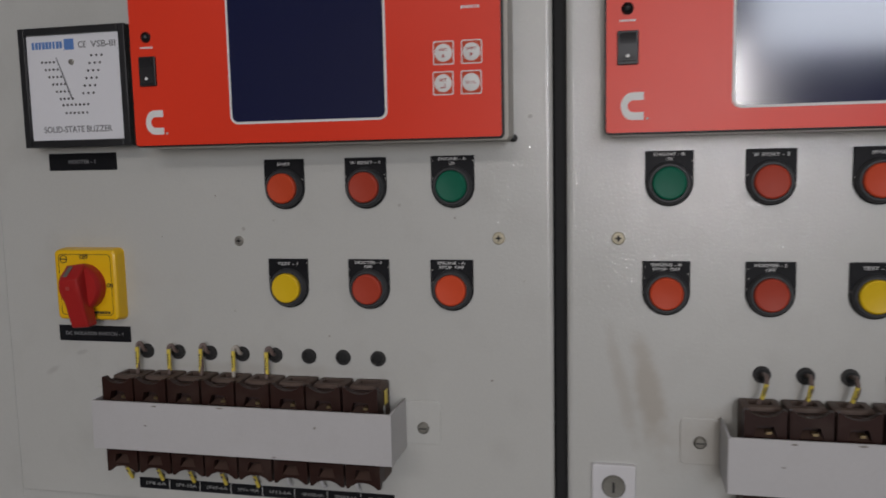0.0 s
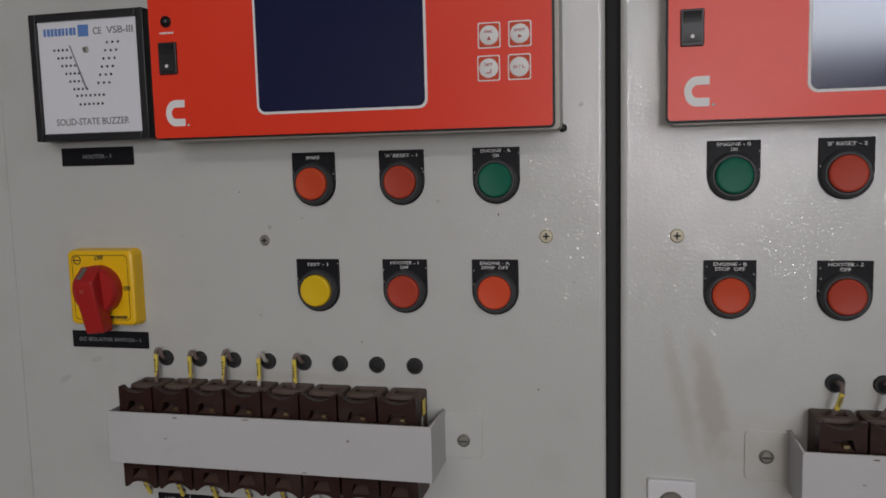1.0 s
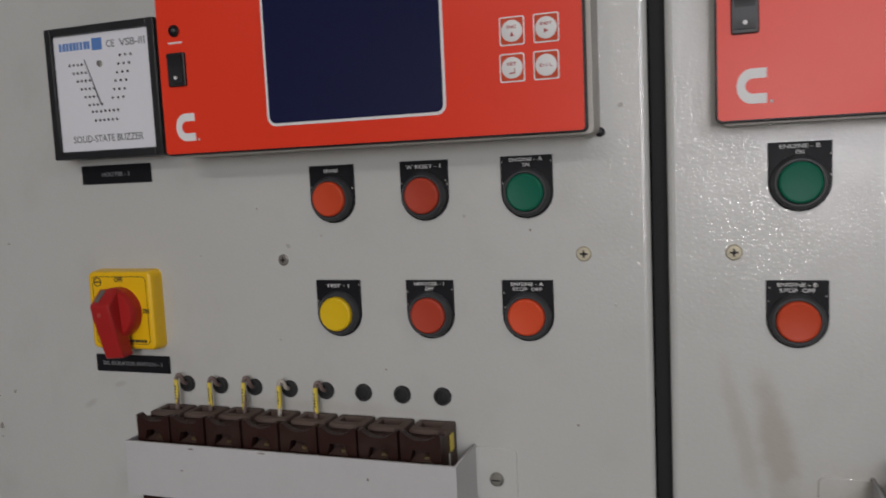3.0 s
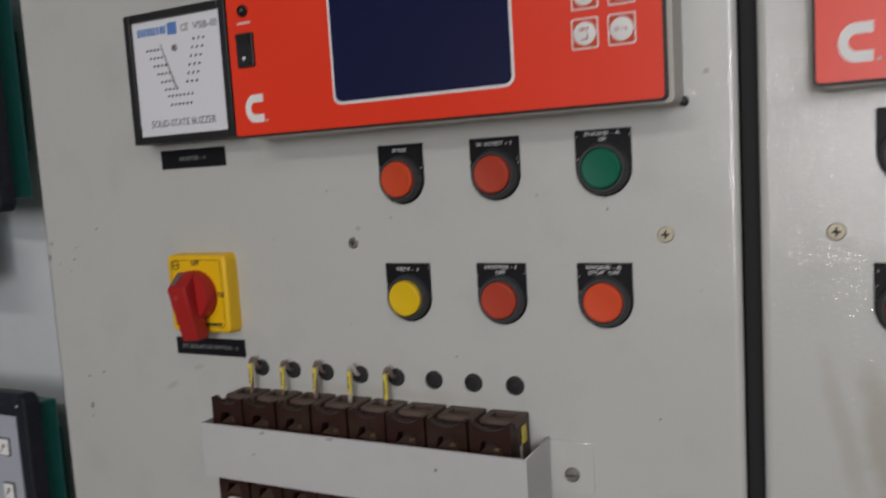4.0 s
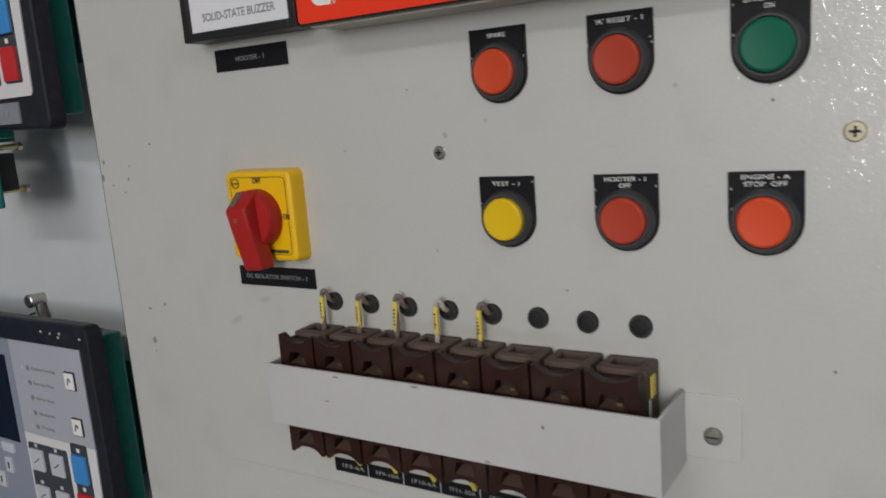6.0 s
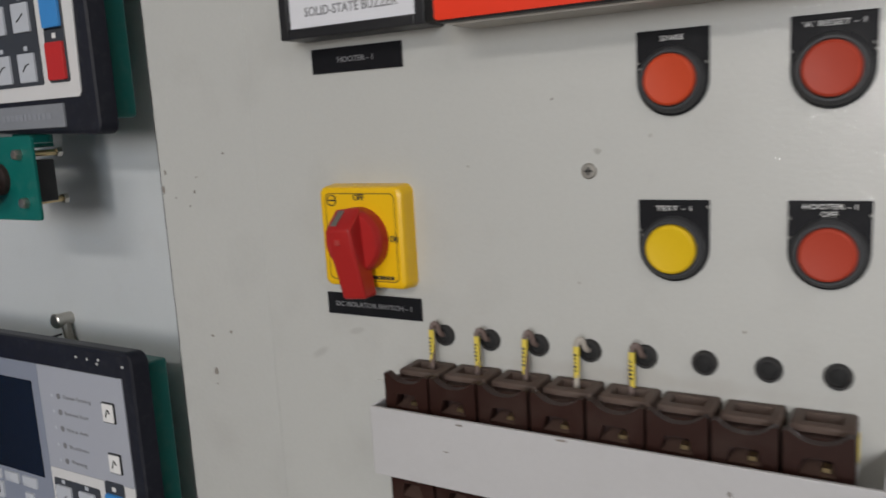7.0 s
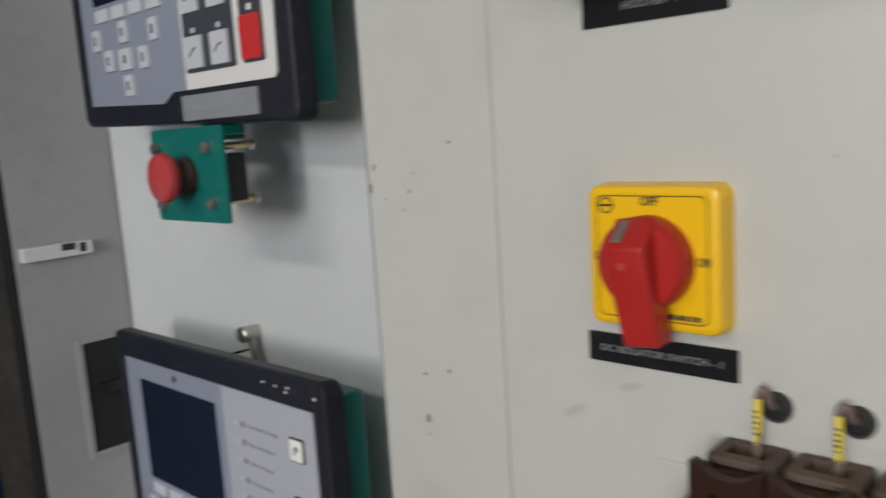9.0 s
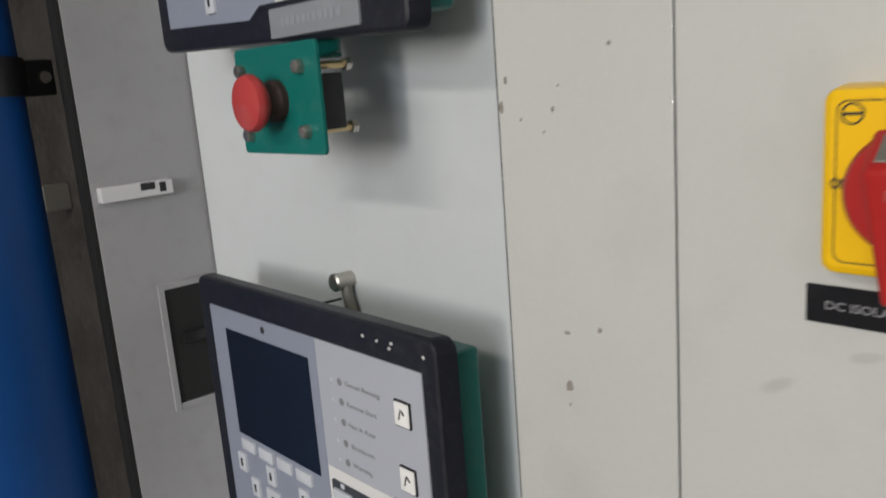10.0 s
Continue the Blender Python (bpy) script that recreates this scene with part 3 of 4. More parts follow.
# ---- push buttons ----
def push_button(x, top, lines, cap, label, group):
    t = thing("push_button", (x, Y, top - 0.0206), label, "push button", group)
    r = 0.0150
    pts = [(r, 0.0206), (-r, 0.0206)] + [(r * math.cos(a), r * math.sin(a)) for a in [math.pi + math.pi * i / 18 for i in range(19)]]
    part("legend_plate", prism(B(), pts, -0.0016, 0.0, 0.0003), PLATE_BLACK, t, "black legend plate with worn edges")
    part("bezel", lathe(B(), (0, 0), [(0.0140, 0), (0.0140, -0.0022), (0.0132, -0.0050), (0.0121, -0.0063), (0.0112, -0.0063), (0.0109, -0.0045), (0.0004, -0.0045)], 36), BEZEL, t)
    part("cap", lathe(B(), (0, 0), [(0.0106, -0.004), (0.0107, -0.0070), (0.0103, -0.0080), (0.0094, -0.0085), (0.0066, -0.0081), (0.0002, -0.0079)], 36), cap, t)
    n = len(lines)
    for i, words in enumerate(lines):
        z = 0.0171 if n == 1 else 0.0184 - 0.0030 * i
        letters(words, t, 0, -0.0017, z, 0.0021, WHITE_INK, min(0.0215, 0.0019 * len(words)), weight=0.002)
    # rubbed corner of the plate
    for k in range(3):
        rnd = random.Random(int(x * 1e4) + k)
        part("scuff", blob(B(), rnd.choice((-1, 1)) * rnd.uniform(0.0132, 0.0146), rnd.uniform(-0.002, 0.018), -0.0016, 0.0004, 0.0006, k, 0.0002), CHIP_PALE, t)


TOP, LOW = 1.5054, 1.4342
A, Bg = "push buttons on the first door", "push buttons on the second door"
push_button(-0.2453, TOP, ["SPARE"], CAP_RED, "orange-red push button on black plate reading spare", A)
push_button(-0.1848, TOP, ["'A' RESET - 1"], CAP_DULL, "dull red push button on black reset plate", A)
push_button(-0.1230, TOP, ["ENGINE - A", "ON"], CAP_GREEN, "green push button on chipped black engine plate", A)
push_button(-0.2452, LOW, ["TEST - 1"], CAP_YELLOW, "yellow push button on black plate reading test", A)
push_button(-0.1846, LOW, ["HOOTER - 1", "OFF"], CAP_DULL, "dull red push button on black hooter plate", A)
push_button(-0.1248, LOW, ["ENGINE - A", "STOP  OFF"], CAP_RED, "bright red push button on black stop plate", A)
push_button(0.0187, TOP, ["ENGINE - B", "ON"], CAP_GREEN, "green push button on dusty black engine plate", Bg)
push_button(0.0800, TOP, ["'B' RESET - 2"], CAP_DULL, "dull red push button on black reset plate", Bg)
push_button(0.1420, TOP, ["SPARE"], CAP_RED, "red push button on black plate beside the reset button", Bg)
push_button(0.0175, LOW, ["ENGINE - B", "STOP  OFF"], CAP_RED, "bright red push button on black stop plate", Bg)
push_button(0.0812, LOW, ["HOOTER - 2", "OFF"], CAP_DULL, "dull red push button on black hooter plate", Bg)
push_button(0.1420, LOW, ["TEST - 2"], CAP_YELLOW, "yellow push button on black plate reading test", Bg)


# ---- isolator switch ----
def isolator():
    t = thing("isolator_switch", (-0.4050, Y, 1.4144), "yellow rotary isolator switch with red pistol handle", "rotary switch")
    hw, hh, f = 0.0271, 0.0276, -0.0105
    shell = prism(B(), rounded(-hw, hw, -hh, hh, 0.0045), f, 0.0, 0.0026)
    for v in shell.verts:
        if v.co.y < -0.004:
            v.co.x *= 0.975
            v.co.z *= 0.975
    part("plate", shell, SWITCH_YELLOW, t, "glossy yellow plate with rounded edge")
    line = B()
    outer, inner = rounded(-0.0222, 0.0222, -0.0230, 0.0234, 0.0030), rounded(-0.0218, 0.0218, -0.0226, 0.0230, 0.0028)
    ov, iv = [line.verts.new((x, f - 0.0002, z)) for x, z in outer], [line.verts.new((x, f - 0.0002, z)) for x, z in inner]
    for k in range(len(outer)):
        j = (k + 1) % len(outer)
        line.faces.new((ov[k], iv[k], iv[j], ov[j]))
    bmesh.ops.recalc_face_normals(line, faces=line.faces[:])
    part("border_line", line, COLLAR, t)
    f -= 0.0003
    letters("OFF", t, 0.0, f, 0.0213, 0.0032, BLACK_INK, 0.0070)
    letters("ON", t, 0.0205, f, 0.0, 0.0032, BLACK_INK, 0.0050)
    letters("ON", t, -0.0208, f, 0.0, 0.0032, BLACK_INK, 0.0050)
    part("maker_mark", bars(B(), 0.0035, 0.0195, f, -0.0208, 0.0019, 7, 8), BLACK_INK, t)
    ring = B()
    for k in range(20):
        a, b = 2 * math.pi * k / 20, 2 * math.pi * (k + 1) / 20
        p = [(-0.0178 + r * math.cos(q), 0.0196 + r * math.sin(q)) for r, q in ((0.0031, a), (0.0031, b), (0.0026, b), (0.0026, a))]
        prism(ring, p, f - 0.0001, f + 0.0003)
    box(ring, -0.0206, -0.0150, f - 0.0001, f + 0.0003, 0.0192, 0.0200)
    part("round_mark", ring, BLACK_INK, t)
    knob = part("handle", lathe(B(), (0, -0.0008), [(0.0172, f + 0.001), (0.0174, -0.0160), (0.0169, -0.0190), (0.0156, -0.0206), (0.0003, -0.0208)], 44), SWITCH_RED, t, "glossy red rotary handle")
    # lever: highest at its upper end, sloping down past the plate's lower edge
    grip = B()
    rings = [[grip.verts.new((x, y, z)) for y, z in ((-0.0185, 0.0170), (-0.0305, 0.0068), (-0.0290, -0.0040), (-0.0240, -0.0302), (-0.0128, -0.0302))] for x in (-0.5, 0.5)]
    for ring_ in rings:
        for v in ring_:
            v.co.x *= 0.0142 + 0.0016 * (v.co.z + 0.03) / 0.04
    grip.faces.new(rings[0]), grip.faces.new(rings[1][::-1])
    for k in range(5):
        j = (k + 1) % 5
        grip.faces.new((rings[0][j], rings[0][k], rings[1][k], rings[1][j]))
    bmesh.ops.recalc_face_normals(grip, faces=grip.faces[:])
    bmesh.ops.bevel(grip, geom=grip.edges[:], offset=0.0014, segments=3, affect="EDGES", profile=0.5)
    bmesh.ops.rotate(grip, verts=grip.verts[:], cent=(0, 0, 0), matrix=Matrix.Rotation(radians(-5), 3, "Y"))
    part("lever", grip, SWITCH_RED, knob)
    part("lever_mark", box(B(), -0.0026, 0.0004, -0.0304, -0.0290, -0.0010, 0.0018, 0.0003, 1), RED_INK, knob)
    pointer = box(B(), -0.0058, -0.0022, -0.0004, 0.0004, -0.0052, 0.0052, 0.0003, 1)
    bmesh.ops.rotate(pointer, verts=pointer.verts[:], cent=(0, 0, 0), matrix=Matrix.Rotation(-math.atan2(0.0120, 0.0102), 3, "X"))
    bmesh.ops.translate(pointer, verts=pointer.verts[:], vec=(0, -0.0246, 0.0121))
    part("pointer", pointer, DULL_STEEL, knob, "grey pointer insert")


isolator()


# ---- fuse rows ----
def make_fuse(at, label, group):
    t = thing("fuse_holder", at, label, "fuse holder", group)
    base = box(B(), -0.0119, 0.0119, -0.0190, 0.0, -0.0350, 0.0338, 0.0012, 2)
    top = max(base.faces, key=lambda q: q.calc_center_median().z + q.calc_area())
    bmesh.ops.inset_region(base, faces=[top], thickness=0.0050, depth=0)
    bmesh.ops.inset_region(base, faces=[top], thickness=0.0002, depth=0)
    bmesh.ops.translate(base, verts=list(top.verts), vec=(0, 0, -0.009))
    part("base", base, BAKELITE_TOP, t, "dusty brown moulded base")
    # black block on the slot floor, standing in for the shade inside it
    part("well_shade", box(B(), -0.0070, 0.0070, -0.0145, -0.0045, 0.0262, 0.0290), RUBBER, t)
    body = B()
    for s in (1, -1):
        # one half of the carrier: horned ends, scooped edges, a small window above and below
        arc = [(s * 0.0100 * k / 7, 0.0312 + 0.0040 * (k / 7) ** 2.4) for k in range(8)]
        up = arc + [(s * 0.0104, 0.0356), (s * 0.0124, 0.0354)]
        half = up + [(x, -z) for x, z in up[::-1]]
        half += [(0, -0.0292), (s * 0.0062, -0.0292), (s * 0.0046, -0.0222), (0, -0.0216), (0, 0.0186), (s * 0.0070, 0.0186), (s * 0.0050, 0.0254), (0, 0.0260)]
        prism(body, half, -0.0314, -0.0268)
    carrier = part("carrier", body, BAKELITE, t, "dark brown fuse carrier with scooped grip")
    rear = B()
    for x0, x1 in ((-0.0122, -0.0080), (0.0080, 0.0122)):
        box(rear, x0, x1, -0.0266, -0.0192, -0.0335, 0.0315, 0.0006, 1)
    box(rear, -0.0079, 0.0079, -0.0266, -0.0192, 0.0282, 0.0310)
    part("carrier_block", rear, BAKELITE, carrier)
    part("window_back", box(B(), -0.0079, 0.0079, -0.0215, -0.0191, -0.0310, 0.0280), COLLAR, carrier)
    for low, high, w in ((0.0184, 0.0212, 0.0069), (-0.0290, -0.0246, 0.0060)):
        # sill of the window, rising towards the back, its lit top painted paler
        sill = B()
        v = [sill.verts.new(p) for p in ((-w, -0.0312, low), (w, -0.0312, low), (w * 0.72, -0.0216, high), (-w * 0.72, -0.0216, high), (-w, -0.0216, low), (w, -0.0216, low))]
        for q in ((0, 1, 2, 3), (0, 3, 4), (1, 5, 2), (3, 2, 5, 4), (0, 4, 5, 1)):
            sill.faces.new([v[k] for k in q])
        bmesh.ops.recalc_face_normals(sill, faces=sill.faces[:])
        part("sill", sill, BAKELITE_LIT, carrier)
    part("contact", box(B(), 0.0012, 0.0042, -0.0290, -0.0240, 0.0196, 0.0214), BRASS, carrier)
    return t


def bracket(x0, x1, z, tabs, label):
    """Bent sheet-steel strip across the fuse row, with a flange at each end."""
    t = thing("retaining_bracket", ((x0 + x1) / 2, Y, z), label, "bracket")
    sz = 1.3140 - z
    h = (x1 - x0) / 2
    z0, z1 = -0.0180, 0.0178
    strip = B()
    prism(strip, rounded(-h, h, z0, z1, 0.0012), -0.0395, -0.0380, 0.0004)
    part("strip", strip, BAND_PAINT, t)
    for k, (u, cz, rx, rz) in enumerate(((0.52, 0.006, 0.9, 1.1), (-0.55, 0.0155, 2.2, 0.6), (-0.1, 0.0165, 3.0, 0.5), (-0.62, 0.001, 1.2, 0.4), (0.25, -0.0165, 2.0, 0.5))):
        part("paint_chip", blob(B(), u * h, cz, -0.0395, rx * 0.001, rz * 0.001, 90 + k, 0.0003), CHIP_DARK, t)
    for s, on in ((-1, tabs[0]), (1, tabs[1])):
        if not on:
            continue
        part("end_wall", box(B(), min(s * h, s * (h - 0.0015)), max(s * h, s * (h - 0.0015)), -0.0385, -0.0015, z0, z1), BAND_PAINT, t)
        a, b = sorted((s * (h - 0.0015), s * (h + 0.0250)))
        fl = part("flange", prism(B(), rounded(a, b, z0 + 0.003, z1 - 0.0015, 0.0035), -0.0012, 0.0, 0.0004), DOOR_PAINT, t)
        sx = s * (h + 0.0125)
        sc = part("flange_screw", lathe(B(), (sx, sz), [(0.0042, -0.001), (0.0042, -0.0026), (0.003, -0.0036), (0.0002, -0.0038)], 18), DULL_STEEL, t)
        part("screw_slot", box(B(), sx - 0.0026, sx + 0.0026, -0.0041, -0.003, sz - 0.0004, sz + 0.0004), BLACK_INK, sc)
    return t


def grommet(x, z):
    t = thing("grommet", (x, Y, z), "round black rubber cable grommet in the door", "grommet", "cable grommets")
    part("collar", lathe(B(), (0, 0), [(0.0056, 0.001), (0.0056, -0.0012), (0.0050, -0.0026), (0.0040, -0.0026), (0.0036, -0.001), (0.0002, -0.0008)], 24), GROMMET, t)
    part("core", lathe(B(), (0.0002, 0.0002), [(0.0037, 0.0), (0.0034, -0.0016), (0.0002, -0.0024)], 18), RUBBER, t)


def wire(x, z, style, seed):
    rnd = random.Random(seed)
    t = thing("marked_wire", (x, Y, z), "short grey-brown wire with a yellow marker sleeve", "wire", "fuse wires")
    j = lambda a: rnd.uniform(-a, a)
    if style == 0:
        up = j(0.0007)
        pts = [(0, 0.001, 0), (-0.0006, -0.0040, 0.0016), (-0.0016, -0.0058, 0.0062 + up), (-0.0032, -0.0068, 0.0068 + up), (-0.0042, -0.0072, 0.0028), (-0.0040 + j(0.0005), -0.0076, -0.008), (-0.0042, -0.0085, -0.0190)]
        top, low = Vector((-0.0042, -0.0072, 0.0040 + up)), Vector((-0.0040 + j(0.0004), -0.0077, -0.0118 + j(0.001)))
    else:
        pts = [(0, 0.001, 0), (0.0005, -0.010, 0.0025), (0.0002 + j(0.002), -0.0155, 0.0010), (j(0.002), -0.0150, -0.006), (-0.004, -0.0110, -0.018)]
        top, low = Vector((0.0003, -0.0160, -0.0015)), Vector((-0.002 + j(0.001), -0.0132, -0.0120))
    part("core", tube(B(), pts, 0.0014), PALE_WIRE if seed == 3 else WIRE, t)
    sleeve = part("marker_sleeve", tube(B(), [top, (top + low) / 2 + Vector((0.0001, -0.0002, 0)), low], 0.0015, 10), TAG_YELLOW, t, "yellow printed sleeve")
    print_bars = B()
    for k in range(5):
        p = top.lerp(low, 0.25 + 0.12 * k)
        wide = rnd.uniform(0.0004, 0.0008)
        box(print_bars, p.x - wide, p.x + wide, p.y - 0.0017, p.y - 0.0012, p.z - 0.0006, p.z + 0.0004)
    part("marker_print", print_bars, BLACK_INK, sleeve)


def fuse_label(x, words):
    t = thing("fuse_label", (x, Y, 1.2578), "black engraved fuse rating strip with white letters", "label", "fuse labels")
    part("plate", box(B(), -0.0128, 0.0128, -0.0012, 0.0, -0.0042, 0.0042, 0.0002, 1), PLATE_BLACK, t)
    letters(words, t, 0.0018, -0.0013, 0.0002, 0.0026, LABEL_INK, 0.0168, weight=0.0)
    part("edge", box(B(), -0.01285, -0.0124, -0.0014, 0.0, -0.0040, 0.0040), PALE_INK, t)


first = None
for row, (start, count, words) in enumerate(((-0.3693, 8, ["1F8-6A", "1F9-10A", "1F10-6A", "1F11-10A", "1F13-6A", "SPARE-6A", "SPARE-6A", "SPARE-10A"]), (0.0750, 5, None))):
    group = ("fuses on the first door", "fuses on the second door")[row]
    for i in range(count):
        x = start + 0.0265 * i
        if first is None:
            first = make_fuse((x, Y, 1.3145), "dark brown bakelite fuse holder with dusty top", group)
        else:
            f = copy_thing(first, pose(x, Y, 1.3145 - 0.003 * row + 0.0004 * math.sin(7 * i), 0, 0.5 * math.sin(5 * i), 0))
            tagged(f, group=group)
        hx = (-0.3632 if row == 0 else 0.0775) + 0.0262 * i
        grommet(hx, 1.3628 if row == 0 else 1.3610)
        if row == 1 or i < 5:
            wire(hx, 1.3628 if row == 0 else 1.3610, row, 10 * row + i)
        if words:
            fuse_label(-0.3640 + 0.0258 * i, words[i])
            stub = thing("wire_end", (x - 0.0125, Y, 1.268), "short wire end below the fuse row", "wire", "lower wire ends")
            part("lead", tube(B(), [(0.001, -0.010, 0.016), (0, -0.009, 0.006), (0, -0.006, 0.0), (0, -0.0015, -0.003)], 0.0013), PLASTIC_WHITE if i in (5, 6, 7) else WIRE, stub)
            if i < 5:
                part("marker_sleeve", tube(B(), [(0, -0.0088, 0.005), (0, -0.0055, -0.001), (0, -0.0025, -0.006)], 0.0014, 10), TAG_YELLOW, stub)
bracket(-0.3860, -0.1600, 1.3170, (True, True), "pale grey bent steel bracket across the fuse row")
bracket(0.0525, 0.2200, 1.3137, (True, False), "pale grey bent steel bracket on the stained door")

# yellow warning sticker on the end of the fuse row
st = thing("sticker", (-0.1711, Y - 0.012, 1.338), "small yellow sticker on the last fuse", "sticker")
part("film", box(B(), -0.0003, 0.0002, -0.0030, 0.0030, -0.0040, 0.0060), TAG_YELLOW, st)
part("print", box(B(), -0.0002, 0.0003, -0.0065, -0.0045, -0.0120, -0.0040), PALE_INK, st)

# label strip on the lower panel
low = thing("strip_label", (-0.245, POST + 0.0057, 1.2280), "long black label strip on the lower panel", "label")
part("plate", box(B(), -0.0660, 0.0660, -0.0012, 0.0, -0.0050, 0.0050, 0.0002, 1), PLATE_BLACK, low)
part("print", bars(B(), -0.055, 0.055, -0.0013, 0.0, 0.0028, 22, 6), WORN_INK, low)

# door lock
lock = thing("door_lock", (-0.0155, Y, 1.2808), "white square lock plate with grey round barrel", "lock")
part("plate", prism(B(), rounded(-0.0145, 0.0145, -0.0152, 0.0152, 0.0015), -0.004, 0, 0.0010), PLASTIC_WHITE, lock)
part("barrel", lathe(B(), (0, 0.0005), [(0.0078, -0.003), (0.0078, -0.0055), (0.0070, -0.0065), (0.0002, -0.0062)], 28), DULL_STEEL, lock)
part("key_slot", box(B(), -0.0007, 0.0007, -0.0072, -0.006, -0.003, 0.004), BLACK_INK, lock)

# ---- genset cabinet set back beside the door ----
P = 0.62
gen = thing("generator_cabinet", (-0.80, 0.9, 0.0), "off-white steel cabinet front carrying two generator displays", "cabinet")
cab_part("front_panel", box(B(), -1.0010, -0.5705, P, 0.64, 0.05, 2.1, 0.001), BACK_PAINT, gen)
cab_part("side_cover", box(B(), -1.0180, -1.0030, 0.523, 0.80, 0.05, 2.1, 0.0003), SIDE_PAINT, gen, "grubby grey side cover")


cab_part("gasket", box(B(), -1.0190, -1.0040, 0.5185, 0.5228, 0.05, 2.1), RUBBER, gen, "black edge gasket")
# no real seal: added black strip that draws the shadow line beside the post
cab_part("gasket", box(B(), -0.5704, -0.5696, 0.5494, 0.619, 0.05, 2.1), RUBBER, gen)


def display_unit(top, label):
    """Origin at the lower middle of the bezel, on the cabinet's front."""
    t = thing("generator_display", (-0.7635, P, top - 0.2065), label, "control display", "generator displays")
    h, hw = 0.2065, 0.1415
    fr = -0.064
    rim = rounded(-0.1390, 0.1335, 0, h + 0.0028, 0.008)
    # the lower edge runs slightly down towards one side
    rim = [(x, z if z > 0.02 else z + 0.0015 - 0.0350 * x) for x, z in rim]
    bezel = prism(B(), rim, fr, fr + 0.0110, 0.0030)
    for v in bezel.verts:
        if v.co.y > fr + 0.006 and v.co.x > 0:
            v.co.x += 0.0035
    part("bezel", bezel, NAVY_BEZEL, t, "black moulded bezel with worn edge")
    case = part("case", box(B(), -hw + 0.002, 0.1320, fr + 0.0112, fr + 0.0320, 0.0075, h - 0.0085, 0.0025), GREEN_CASE, t, "teal green painted case")
    part("dust", box(B(), -hw + 0.006, hw - 0.030, fr + 0.0115, fr + 0.0300, h - 0.0090, h - 0.0080), DUSTY, case, "dusty upper edge")
    part("standoff", box(B(), -0.09, 0.09, fr + 0.0322, 0.0, 0.05, h - 0.05), GREEN_CASE, t)
    f = fr
    face = B()
    prism(face, [(-0.1205, 0.0215), (-0.0120, 0.0165), (0.0010, 0.0235), (0.0190, 0.0235), (0.0190, 0.1895), (-0.1205, 0.1895)], f - 0.0010, f + 0.002)
    part("keypad_face", face, FACE_GREY, t, "blue-grey face")
    part("status_face", prism(B(), [(0.0192, 0.1045), (0.1205, 0.1045), (0.1205, 0.1895), (0.0192, 0.1895)], f - 0.0010, f + 0.002), FACE_LIGHT, t, "light grey status face")
    part("control_face", prism(B(), [(0.0192, 0.0235), (0.1145, 0.0235), (0.1175, 0.0270), (0.1205, 0.1042), (0.0192, 0.1042)], f - 0.0010, f + 0.002), FACE_WHITE, t, "white control face")
    part("screen", box(B(), -0.0985, 0.0095, f - 0.0016, f + 0.001, 0.0925, 0.1745), LCD_GREY, t, "dark display screen")
    part("small_emblem", lathe(B(), (-0.0450, 0.1825), [(0.0030, f - 0.0012), (0.0030, f)], 5), BLACK_INK, t)
    for i in range(4):
        x = -0.0960 + 0.0250 * i
        part("soft_key", prism(B(), rounded(x, x + 0.0190, 0.0800, 0.0890, 0.001), f - 0.0026, f, 0.0004), KEY_GREY, t)
    for x, z, w in ((-0.0990, 0.0680, 0.011), (-0.0570, 0.0700, 0.011), (-0.0145, 0.0670, 0.011), (-0.0575, 0.0510, 0.018), (-0.0825, 0.0520, 0.0115), (-0.0315, 0.0500, 0.0115), (-0.0565, 0.0325, 0.0115)):
        key = part("key", prism(B(), rounded(x - w / 2, x + w / 2, z - 0.0075, z + 0.0075, 0.001), f - 0.0028, f, 0.0004), KEY_GREY, t)
        part("key_sign", box(B(), x - 0.0012, x + 0.0012, f - 0.0031, f - 0.002, z - 0.003, z + 0.003), BLACK_INK, key)
    for i, (z, wd, words) in enumerate(((0.1660, 0.034, "Genset Running"), (0.1530, 0.029, "Remote Start"), (0.1395, 0.026, "Not in Auto"), (0.1255, 0.023, "Shutdown"), (0.1125, 0.019, "Warning"))):
        row = letters(words, t, 0.0480 + wd / 2, f - 0.0011, z, 0.0032, GREY_INK, wd, "status_text", 0.004)
        part("status_icon", lathe(B(), (0.0425, z), [(0.0026, f - 0.0012), (0.0026, f)], 6), GREY_INK, row)
        part("status_lamp", lathe(B(), (0.0345, z), [(0.0014, f - 0.0013), (0.0014, f)], 8), KEY_GREY, row)
    for z in (0.1615, 0.1215):
        b = part("button", prism(B(), rounded(0.0955, 0.1095, z - 0.0080, z + 0.0080, 0.001), f - 0.0022, f, 0.0005), BLACK_EDGE, t)
        part("button_face", prism(B(), rounded(0.0963, 0.1087, z - 0.0071, z + 0.0071, 0.001), f - 0.0028, f, 0.0004), WHITE_INK, b)
        part("button_sign", tube(B(), [(0.1005, f - 0.003, z - 0.003), (0.1025, f - 0.003, z + 0.003), (0.1050, f - 0.003, z)], 0.0005, 5, 2), BLACK_INK, b)
    field = part("key_field", prism(B(), rounded(0.0225, 0.0790, 0.0335, 0.0960, 0.002), f - 0.0016, f), KEY_DARK, t, "slate panel round the grey keys")
